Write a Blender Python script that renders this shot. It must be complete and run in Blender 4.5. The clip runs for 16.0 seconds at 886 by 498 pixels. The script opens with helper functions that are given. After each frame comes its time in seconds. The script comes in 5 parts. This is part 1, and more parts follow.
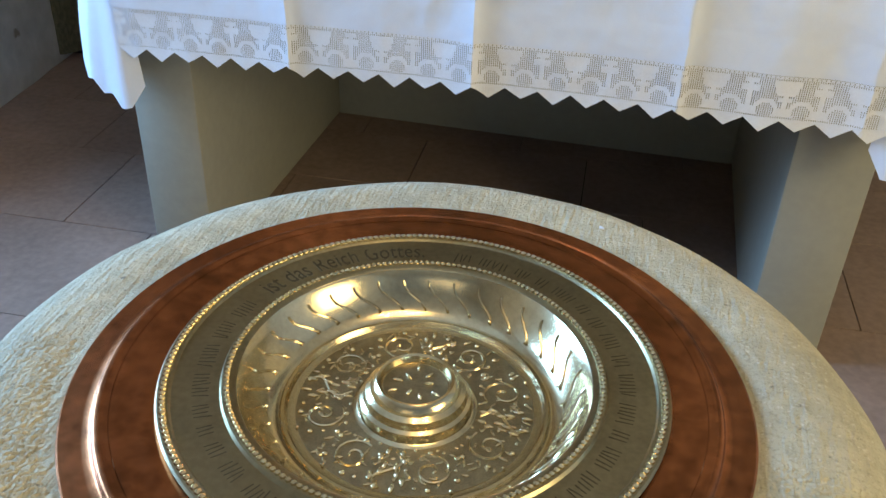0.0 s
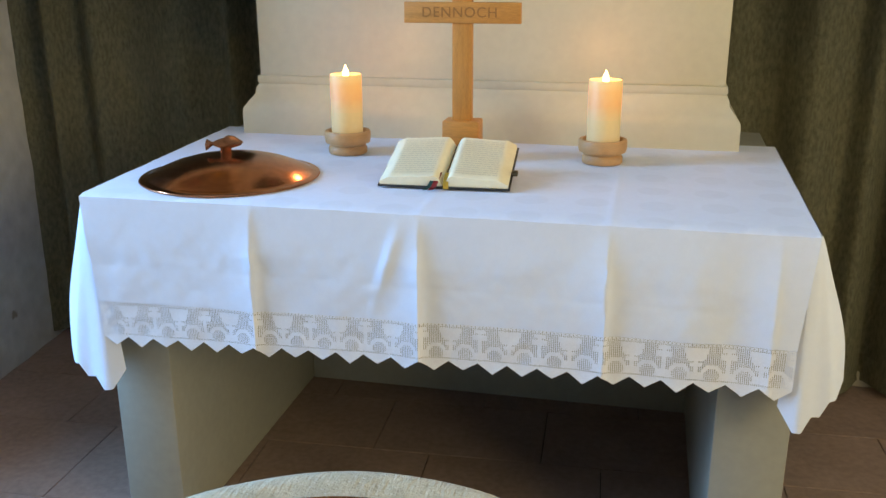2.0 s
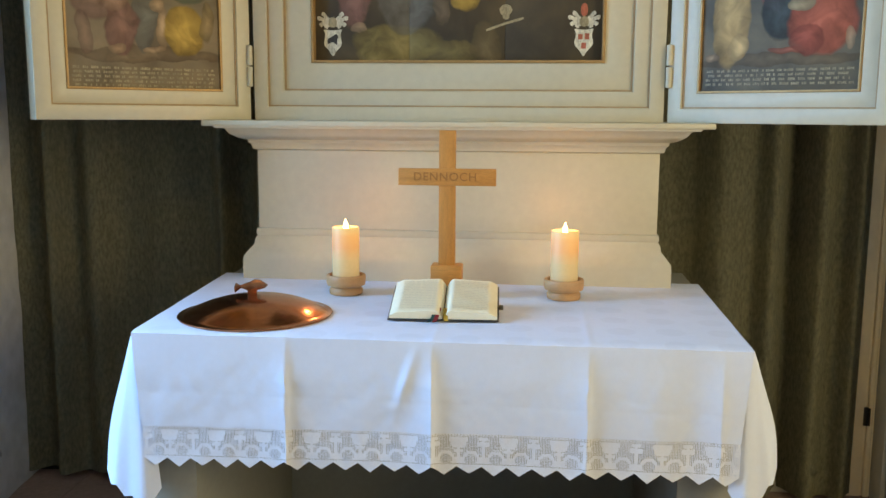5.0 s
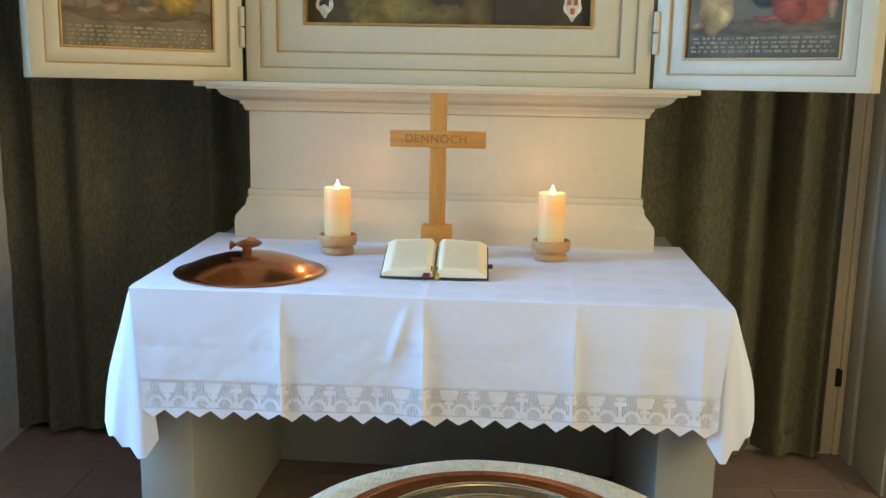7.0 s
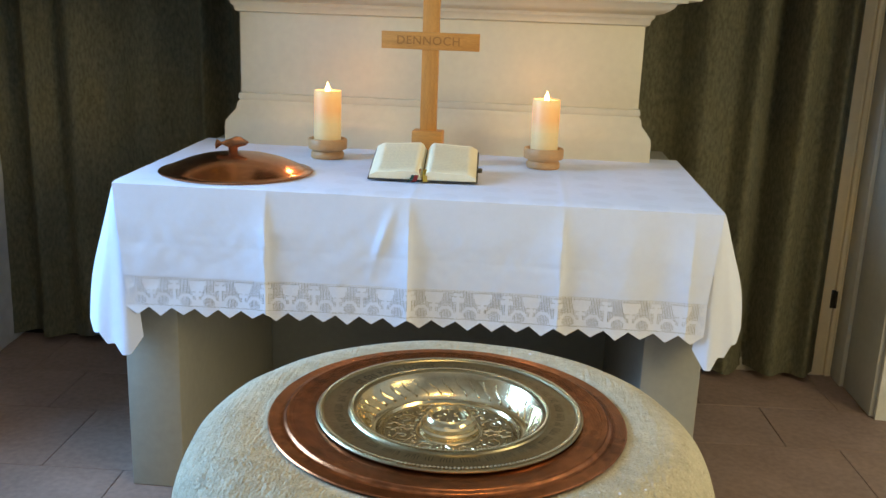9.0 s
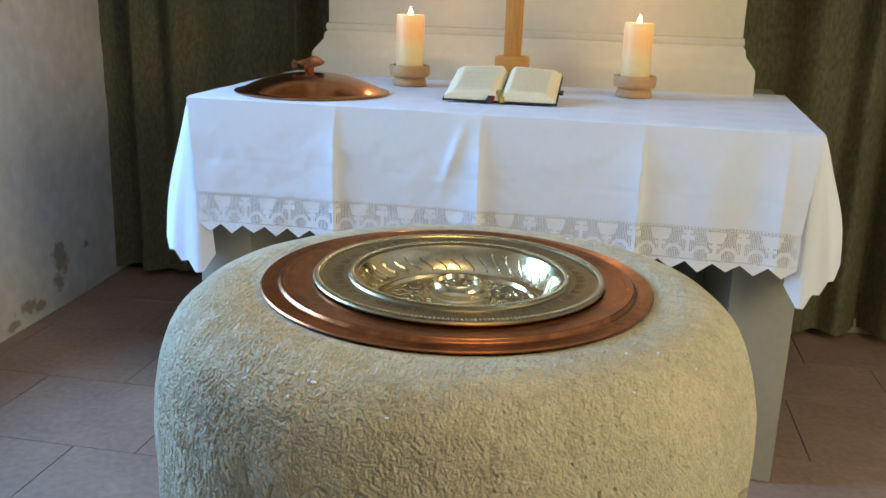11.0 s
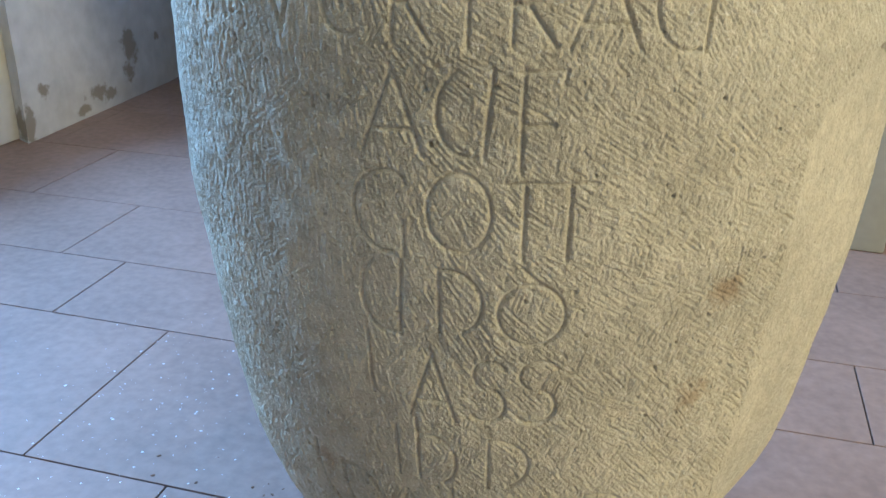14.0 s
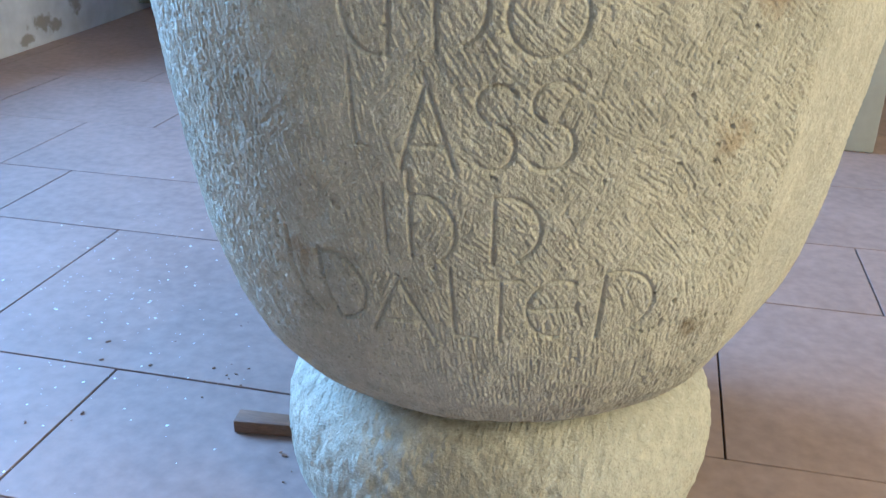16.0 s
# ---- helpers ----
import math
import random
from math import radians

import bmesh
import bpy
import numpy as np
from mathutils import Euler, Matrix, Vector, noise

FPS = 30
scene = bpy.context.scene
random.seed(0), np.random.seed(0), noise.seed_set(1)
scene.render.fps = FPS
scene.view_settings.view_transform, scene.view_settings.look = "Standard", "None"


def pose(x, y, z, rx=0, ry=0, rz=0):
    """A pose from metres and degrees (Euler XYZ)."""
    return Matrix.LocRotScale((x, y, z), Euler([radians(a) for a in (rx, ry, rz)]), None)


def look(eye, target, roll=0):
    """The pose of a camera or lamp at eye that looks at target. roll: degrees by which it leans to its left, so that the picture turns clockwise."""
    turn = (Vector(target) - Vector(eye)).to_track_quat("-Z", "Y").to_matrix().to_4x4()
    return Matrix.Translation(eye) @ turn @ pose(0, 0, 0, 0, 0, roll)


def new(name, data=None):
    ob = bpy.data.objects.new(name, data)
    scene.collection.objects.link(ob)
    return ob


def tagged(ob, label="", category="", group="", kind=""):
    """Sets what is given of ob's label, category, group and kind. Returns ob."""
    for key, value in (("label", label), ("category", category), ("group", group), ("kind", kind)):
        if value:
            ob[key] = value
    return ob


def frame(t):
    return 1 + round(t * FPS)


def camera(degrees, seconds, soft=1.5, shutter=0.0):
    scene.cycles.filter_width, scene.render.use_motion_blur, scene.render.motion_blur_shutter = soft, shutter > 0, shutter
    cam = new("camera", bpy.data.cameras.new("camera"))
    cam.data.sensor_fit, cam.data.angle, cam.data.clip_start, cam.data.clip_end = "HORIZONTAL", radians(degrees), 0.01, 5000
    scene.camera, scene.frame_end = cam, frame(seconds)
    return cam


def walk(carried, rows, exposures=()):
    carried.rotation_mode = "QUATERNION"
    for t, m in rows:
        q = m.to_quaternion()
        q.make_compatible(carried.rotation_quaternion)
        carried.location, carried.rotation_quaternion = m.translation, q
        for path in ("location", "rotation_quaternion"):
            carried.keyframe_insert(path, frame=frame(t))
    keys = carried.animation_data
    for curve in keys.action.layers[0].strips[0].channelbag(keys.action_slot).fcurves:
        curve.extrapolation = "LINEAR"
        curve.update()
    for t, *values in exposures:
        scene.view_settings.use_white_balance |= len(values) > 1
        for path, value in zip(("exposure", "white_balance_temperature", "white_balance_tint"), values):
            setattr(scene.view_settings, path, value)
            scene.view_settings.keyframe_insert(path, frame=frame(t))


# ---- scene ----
cam = camera(52.2, 16.0)
PATH = [
    (0, (0.118, -0.069, 1.312), (-0.252, 1.568, 0.224), 2.0),
    (0.5, (0.127, -0.075, 1.34), (-0.257, 1.607, 0.328), 1.0),
    (1, (0.142, -0.096, 1.369), (-0.246, 1.656, 0.486), 0.9),
    (1.5, (0.176, -0.13, 1.413), (-0.22, 1.681, 0.663), 0.5),
    (2, (0.244, -0.187, 1.448), (-0.174, 1.672, 0.84), -0.2),
    (2.5, (0.299, -0.271, 1.471), (-0.129, 1.622, 0.989), -0.5),
    (3, (0.286, -0.377, 1.494), (-0.121, 1.541, 1.1), -0.5),
    (3.5, (0.165, -0.479, 1.504), (-0.163, 1.466, 1.169), -0.2),
    (4, (0.095, -0.542, 1.512), (-0.17, 1.418, 1.213), 0.2),
    (6.5, (0.024, -0.711, 1.506), (-0.14, 1.261, 1.213), 0.7),
    (7, (0.014, -0.709, 1.494), (-0.135, 1.252, 1.134), 1.1),
    (7.5, (0.013, -0.703, 1.472), (-0.119, 1.246, 1.045), 1.4),
    (8, (0.004, -0.705, 1.44), (-0.102, 1.236, 0.971), 1.9),
    (10.5, (0.205, -0.631, 1.299), (-0.155, 1.265, 0.774), 2.1),
    (11, (0.206, -0.612, 1.228), (-0.221, 1.264, 0.682), 1.8),
    (11.5, (0.218, -0.594, 1.147), (-0.271, 1.259, 0.576), 1.7),
    (12, (0.231, -0.568, 1.075), (-0.311, 1.254, 0.456), 1.1),
    (12.5, (0.228, -0.559, 1.015), (-0.335, 1.239, 0.344), 1.0),
    (13, (0.224, -0.553, 0.962), (-0.352, 1.223, 0.245), 1.1),
    (13.5, (0.22, -0.549, 0.916), (-0.36, 1.208, 0.156), 1.0),
    (14, (0.214, -0.538, 0.871), (-0.361, 1.201, 0.068), 0.7),
    (14.5, (0.206, -0.53, 0.818), (-0.354, 1.206, -0.004), 0.6),
    (15, (0.196, -0.519, 0.766), (-0.343, 1.215, -0.072), 0.4),
    (15.5, (0.187, -0.509, 0.711), (-0.33, 1.229, -0.133), 0.5),
    (16, (0.18, -0.506, 0.651), (-0.312, 1.248, -0.176), 0.7),
]
EXPOSURES = [(0.0, -0.90, 6000, 9), (8.0, -0.90, 6100, 9), (10.5, -0.97, 6000, 9), (11.5, -0.99, 6100, 10), (12.5, -0.90, 6400, 11), (13.0, -0.72, 6250, 11), (13.5, -0.52, 5600, 11), (14.0, -0.36, 5250, 12), (15.0, -0.22, 5050, 13), (16.0, -0.10, 4930, 13)]
walk(cam, [(t, look(eye, target, roll)) for t, eye, target, roll in PATH], EXPOSURES)

# ---- light ----
world = bpy.data.worlds.new("world")
world.use_nodes = True
world.node_tree.nodes["Background"].inputs[0].default_value = (0.55, 0.68, 1.0, 1)
world.node_tree.nodes["Background"].inputs[1].default_value = 0.15
scene.world = world


def area_light(name, eye, target, w, h, power, colour):
    d = bpy.data.lights.new(name, "AREA")
    d.shape, d.size, d.size_y, d.energy, d.color = "RECTANGLE", w, h, power, colour
    ob = new(name, d)
    ob.matrix_world = look(eye, target)
    return ob


area_light("daylight_left", (-3.34, 1.12, 1.95), (0.0, 0.72, 0.75), 1.4, 2.0, 455, (0.36, 0.645, 1.0))
# added warm lamp on the unseen right side, no known window
area_light("warm_fill_right", (3.34, -0.70, 1.80), (0.0, 1.1, 0.8), 1.5, 1.8, 180, (1.0, 0.76, 0.34))
# added weak fill from behind the camera; the rear wall has no window
area_light("fill_rear", (-0.4, -5.3, 2.9), (0.0, 1.5, 1.0), 2.4, 1.6, 18, (1.0, 0.80, 0.46))

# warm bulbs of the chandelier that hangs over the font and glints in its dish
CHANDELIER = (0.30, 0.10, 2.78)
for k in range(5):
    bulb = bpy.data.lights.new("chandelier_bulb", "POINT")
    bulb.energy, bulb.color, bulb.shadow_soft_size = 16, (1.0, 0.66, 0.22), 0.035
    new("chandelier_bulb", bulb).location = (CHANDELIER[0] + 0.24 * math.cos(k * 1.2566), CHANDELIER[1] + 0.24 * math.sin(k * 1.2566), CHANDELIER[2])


# ---- materials ----
def material(name, colour, rough=0.6, metal=0.0, var=0.15, scale=8.0, bump=0.0, bump_scale=60.0, spot=0.0, stretch=(1, 1, 1), emit=None):
    """Principled surface with two scales of colour variation and a fine relief."""
    m = bpy.data.materials.new(name)
    m.use_nodes = True
    nt = m.node_tree
    b = nt.nodes["Principled BSDF"]
    b.inputs["Roughness"].default_value, b.inputs["Metallic"].default_value = rough, metal
    tc = nt.nodes.new("ShaderNodeTexCoord")
    mp = nt.nodes.new("ShaderNodeMapping")
    mp.inputs["Scale"].default_value = stretch
    nt.links.new(tc.outputs["Object"], mp.inputs["Vector"])
    n1 = nt.nodes.new("ShaderNodeTexNoise")
    n1.inputs["Scale"].default_value, n1.inputs["Detail"].default_value = scale, 6
    n2 = nt.nodes.new("ShaderNodeTexNoise")
    n2.inputs["Scale"].default_value, n2.inputs["Detail"].default_value = scale * 9, 4
    for n in (n1, n2):
        nt.links.new(mp.outputs[0], n.inputs["Vector"])
    mixf = nt.nodes.new("ShaderNodeMath")
    mixf.operation = "ADD"
    nt.links.new(n1.outputs[0], mixf.inputs[0])
    nt.links.new(n2.outputs[0], mixf.inputs[1])
    ramp = nt.nodes.new("ShaderNodeMapRange")
    ramp.inputs[1].default_value, ramp.inputs[2].default_value = 0.7, 1.3
    ramp.inputs[3].default_value, ramp.inputs[4].default_value = 1 - var, 1 + var
    nt.links.new(mixf.outputs[0], ramp.inputs[0])
    mul = nt.nodes.new("ShaderNodeVectorMath")
    mul.operation = "SCALE"
    mul.inputs[0].default_value = colour
    nt.links.new(ramp.outputs[0], mul.inputs["Scale"])
    nt.links.new(mul.outputs[0], b.inputs["Base Color"])
    if bump:
        bp = nt.nodes.new("ShaderNodeBump")
        bp.inputs["Strength"].default_value, bp.inputs["Distance"].default_value = 1.0, bump
        n3 = nt.nodes.new("ShaderNodeTexNoise")
        n3.inputs["Scale"].default_value, n3.inputs["Detail"].default_value = bump_scale, 5
        nt.links.new(mp.outputs[0], n3.inputs["Vector"])
        nt.links.new(n3.outputs[0], bp.inputs["Height"])
        nt.links.new(bp.outputs[0], b.inputs["Normal"])
    if emit:
        b.inputs["Emission Color"].default_value = (*emit[0], 1)
        b.inputs["Emission Strength"].default_value = emit[1]
    return m


STONE = material("limestone", (0.46, 0.428, 0.325), 0.9, 0, 0.20, 7, 0.0018, 380)


def stone_details():
    """Rust-brown stains, dark pores and a crystalline grain on the limestone, and the bowl's shade painted on the foot.
    """
    nt = STONE.node_tree
    b = nt.nodes["Principled BSDF"]
    base = b.inputs["Base Color"].links[0].from_socket
    tc = nt.nodes.new("ShaderNodeTexCoord")
    for scale, lo, hi, colour, amount in ((5.5, 0.66, 0.78, (0.26, 0.17, 0.09, 1), 0.75), (130, 0.64, 0.72, (0.10, 0.09, 0.075, 1), 0.85), (3.0, 0.5, 0.75, (0.40, 0.40, 0.34, 1), 0.6), (300, 0.52, 0.66, (0.25, 0.235, 0.18, 1), 0.55), (230, 0.58, 0.68, (0.68, 0.66, 0.58, 1), 0.55)):
        nz = nt.nodes.new("ShaderNodeTexNoise")
        nz.inputs["Scale"].default_value, nz.inputs["Detail"].default_value, nz.inputs["Roughness"].default_value = scale, 7, 0.62
        nt.links.new(tc.outputs["Object"], nz.inputs["Vector"])
        mr = nt.nodes.new("ShaderNodeMapRange")
        mr.inputs[1].default_value, mr.inputs[2].default_value, mr.inputs[4].default_value = lo, hi, amount
        nt.links.new(nz.outputs[0], mr.inputs[0])
        mix = nt.nodes.new("ShaderNodeMix")
        mix.data_type = "RGBA"
        nt.links.new(mr.outputs[0], mix.inputs["Factor"])
        nt.links.new(base, mix.inputs["A"])
        mix.inputs["B"].default_value = colour
        base = mix.outputs["Result"]
    # rust and earth stains with a place of their own; the last paints the bowl's shade on the foot
    for place, size, colour, amount in (((0.232, -0.256, 0.562), 0.021, (0.26, 0.18, 0.10, 1), 0.65), ((0.216, -0.256, 0.461), 0.024, (0.28, 0.20, 0.11, 1), 0.6), ((0.208, -0.230, 0.295), 0.022, (0.17, 0.13, 0.07, 1), 0.85), ((-0.100, -0.304, 0.354), 0.020, (0.25, 0.18, 0.10, 1), 0.6), ((0.02, -0.24, 0.09), 0.12, (0.19, 0.165, 0.12, 1), 0.6)):
        ds = nt.nodes.new("ShaderNodeVectorMath")
        ds.operation = "DISTANCE"
        ds.inputs[1].default_value = place
        nt.links.new(tc.outputs["Object"], ds.inputs[0])
        nz = nt.nodes.new("ShaderNodeTexNoise")
        nz.inputs["Scale"].default_value, nz.inputs["Detail"].default_value, nz.inputs["Roughness"].default_value = 70, 6, 0.7
        nt.links.new(tc.outputs["Object"], nz.inputs["Vector"])
        sm = nt.nodes.new("ShaderNodeMath")
        sm.operation = "MULTIPLY_ADD"
        sm.inputs[1].default_value = size * 2.6
        nt.links.new(nz.outputs[0], sm.inputs[0])
        nt.links.new(ds.outputs["Value"], sm.inputs[2])
        mr = nt.nodes.new("ShaderNodeMapRange")
        mr.inputs[1].default_value, mr.inputs[2].default_value, mr.inputs[3].default_value, mr.inputs[4].default_value = size * 1.55, size * 2.2, amount, 0.0
        nt.links.new(sm.outputs[0], mr.inputs[0])
        mix = nt.nodes.new("ShaderNodeMix")
        mix.data_type = "RGBA"
        nt.links.new(mr.outputs[0], mix.inputs["Factor"])
        nt.links.new(base, mix.inputs["A"])
        mix.inputs["B"].default_value = colour
        base = mix.outputs["Result"]
    nt.links.new(base, b.inputs["Base Color"])
    # fine scratches of the point chisel in two directions
    first = b.inputs["Normal"].links[0].from_node
    for turn in (0.6, -0.9, 1.9):
        mp = nt.nodes.new("ShaderNodeMapping")
        mp.inputs["Rotation"].default_value = (0, 0.5 * turn, turn)
        mp.inputs["Scale"].default_value = (1.0, 0.17, 0.6)
        nt.links.new(tc.outputs["Object"], mp.inputs["Vector"])
        nz = nt.nodes.new("ShaderNodeTexNoise")
        nz.inputs["Scale"].default_value, nz.inputs["Detail"].default_value = 190, 3
        nt.links.new(mp.outputs[0], nz.inputs["Vector"])
        bp = nt.nodes.new("ShaderNodeBump")
        bp.inputs["Strength"].default_value, bp.inputs["Distance"].default_value = 0.75, 0.0024
        nt.links.new(nz.outputs[0], bp.inputs["Height"])
        nt.links.new(bp.outputs[0], first.inputs["Normal"])
        first = bp


stone_details()
COPPER = material("copper", (0.41, 0.155, 0.065), 0.27, 1, 0.45, 9, 0.0001, 60, stretch=(1, 1, 1))
LID_COPPER = material("polished_copper", (0.50, 0.22, 0.11), 0.18, 1, 0.22, 9, 0.00005, 30)
SILVER = material("brass_silver", (0.70, 0.60, 0.40), 0.19, 1, 0.12, 30, 0.00004, 200)
SILVER_DULL = material("dull_silver", (0.34, 0.295, 0.195), 0.30, 1, 0.16, 25, 0.00004, 300)
STIPPLED = material("stippled_silver", (0.36, 0.31, 0.21), 0.36, 1, 0.25, 120, 0.0003, 900)
ENGRAVED = material("engraved_dark", (0.13, 0.11, 0.072), 0.45, 1.0, 0.2, 80)
CLOTH = material("linen", (0.655, 0.72, 0.895), 0.85, 0, 0.02, 60, 0.0002, 900)


def woven_rosettes():
    """Damask rosettes woven into the linen on the table's top."""
    nt = CLOTH.node_tree
    b = nt.nodes["Principled BSDF"]
    base = b.inputs["Base Color"].links[0].from_socket
    tc = nt.nodes.new("ShaderNodeTexCoord")
    sep = nt.nodes.new("ShaderNodeSeparateXYZ")
    nt.links.new(tc.outputs["Object"], sep.inputs[0])
    flat = nt.nodes.new("ShaderNodeCombineXYZ")
    nt.links.new(sep.outputs[0], flat.inputs[0])
    nt.links.new(sep.outputs[1], flat.inputs[1])
    vo = nt.nodes.new("ShaderNodeTexVoronoi")
    vo.inputs["Scale"].default_value, vo.inputs["Randomness"].default_value = 7.5, 0.12
    nt.links.new(flat.outputs[0], vo.inputs["Vector"])
    ring = nt.nodes.new("ShaderNodeMapRange")
    ring.inputs[1].default_value, ring.inputs[2].default_value, ring.inputs[3].default_value, ring.inputs[4].default_value = 0.27, 0.32, 0.955, 1.0
    nt.links.new(vo.outputs["Distance"], ring.inputs[0])
    sc = nt.nodes.new("ShaderNodeVectorMath")
    sc.operation = "SCALE"
    nt.links.new(base, sc.inputs[0])
    nt.links.new(ring.outputs[0], sc.inputs["Scale"])
    lin = nt.nodes.new("ShaderNodeMapRange")
    lin.inputs[1].default_value, lin.inputs[2].default_value = 0.938, 0.942
    nt.links.new(sep.outputs[2], lin.inputs[0])
    mix = nt.nodes.new("ShaderNodeMix")
    mix.data_type = "RGBA"
    nt.links.new(lin.outputs[0], mix.inputs["Factor"])
    nt.links.new(base, mix.inputs["A"])
    nt.links.new(sc.outputs[0], mix.inputs["B"])
    nt.links.new(mix.outputs["Result"], b.inputs["Base Color"])


woven_rosettes()
LACE = material("lace_thread", (0.70, 0.74, 0.86), 0.9, 0, 0.04, 200, 0.0004, 500)
ALTAR_PAINT = material("grey_altar_paint", (0.30, 0.305, 0.275), 0.5, 0, 0.06, 5, 0.0003, 40)
CREAM = material("cream_paint", (0.51, 0.48, 0.36), 0.42, 0, 0.05, 4, 0.0003, 30)
CREAM_LINE = material("ochre_line", (0.36, 0.26, 0.14), 0.5, 0, 0.2, 20)
GILT = material("gilt_moulding", (0.36, 0.23, 0.09), 0.45, 0.35, 0.2, 40)
CURTAIN = material("dark_curtain_cloth", (0.215, 0.207, 0.135), 0.95, 0, 0.42, 95, 0.0012, 620, stretch=(1.0, 1.0, 0.45))
PLASTER = material("lime_plaster", (0.60, 0.60, 0.57), 0.9, 0, 0.12, 2.2, 0.002, 22)
TILE = material("floor_slab", (0.262, 0.188, 0.160), 0.58, 0, 0.20, 5, 0.0004, 60)
JOINT = material("dark_joint", (0.05, 0.042, 0.036), 0.95, 0, 0.2, 30)
WOOD = material("honey_oak", (0.47, 0.215, 0.045), 0.45, 0, 0.20, 14, 0.0003, 60, stretch=(6, 6, 0.6))
WOOD_X = material("honey_oak_across", (0.47, 0.215, 0.045), 0.45, 0, 0.20, 14, 0.0003, 60, stretch=(0.6, 6, 6))
WOOD_CUP = material("turned_beech", (0.46, 0.26, 0.11), 0.5, 0, 0.18, 16, 0.0002, 90, stretch=(1, 1, 5))
WOOD_DARK = material("wedge_wood", (0.17, 0.09, 0.05), 0.7, 0, 0.3, 20, 0.0006, 80, stretch=(0.4, 4, 4))
# darker oak tone stands in for the shade inside the cut letters
CARVED = material("carved_shadow", (0.27, 0.125, 0.03), 0.7, 0, 0.1, 30)
PAPER = material("paper", (0.78, 0.74, 0.56), 0.9, 0, 0.04, 12)
INK = material("faded_print", (0.64, 0.61, 0.48), 0.9, 0, 0.15, 300)
LEATHER = material("black_cover", (0.02, 0.02, 0.022), 0.5, 0, 0.2, 60)
RED = material("red_ribbon", (0.30, 0.03, 0.035), 0.7)
YELLOW = material("yellow_ribbon", (0.60, 0.42, 0.06), 0.7)
GREEN = material("green_ribbon", (0.03, 0.10, 0.10), 0.7)
IRON = material("dark_iron", (0.05, 0.045, 0.04), 0.5, 0.7)
DOOR_CREAM = material("pale_cream_door_paint", (0.82, 0.72, 0.50), 0.42, 0, 0.05, 4, 0.0003, 30)
DOOR_GREY = material("grey_door_paint", (0.50, 0.51, 0.47), 0.35, 0, 0.06, 4)
FLAME = material("flame", (1, 0.6, 0.2), 0.5, emit=((1.0, 0.66, 0.28), 16.0))


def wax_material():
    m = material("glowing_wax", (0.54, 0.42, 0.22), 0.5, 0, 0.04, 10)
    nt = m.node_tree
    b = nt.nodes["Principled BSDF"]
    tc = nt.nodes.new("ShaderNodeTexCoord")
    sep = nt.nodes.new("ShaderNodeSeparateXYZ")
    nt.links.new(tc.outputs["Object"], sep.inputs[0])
    # emission ramp puts the flame's glow into the wax, oranger towards the top
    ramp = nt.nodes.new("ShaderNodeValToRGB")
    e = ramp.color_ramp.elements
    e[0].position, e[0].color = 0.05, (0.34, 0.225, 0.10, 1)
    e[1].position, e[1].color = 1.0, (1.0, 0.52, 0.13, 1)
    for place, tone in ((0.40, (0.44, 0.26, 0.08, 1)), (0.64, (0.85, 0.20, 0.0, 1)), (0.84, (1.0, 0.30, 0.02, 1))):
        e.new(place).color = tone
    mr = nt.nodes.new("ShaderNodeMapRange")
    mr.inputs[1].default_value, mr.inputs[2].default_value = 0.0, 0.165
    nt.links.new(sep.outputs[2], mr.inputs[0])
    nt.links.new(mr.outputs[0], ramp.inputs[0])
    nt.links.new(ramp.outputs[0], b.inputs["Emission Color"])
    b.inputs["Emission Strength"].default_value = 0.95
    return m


WAX = wax_material()


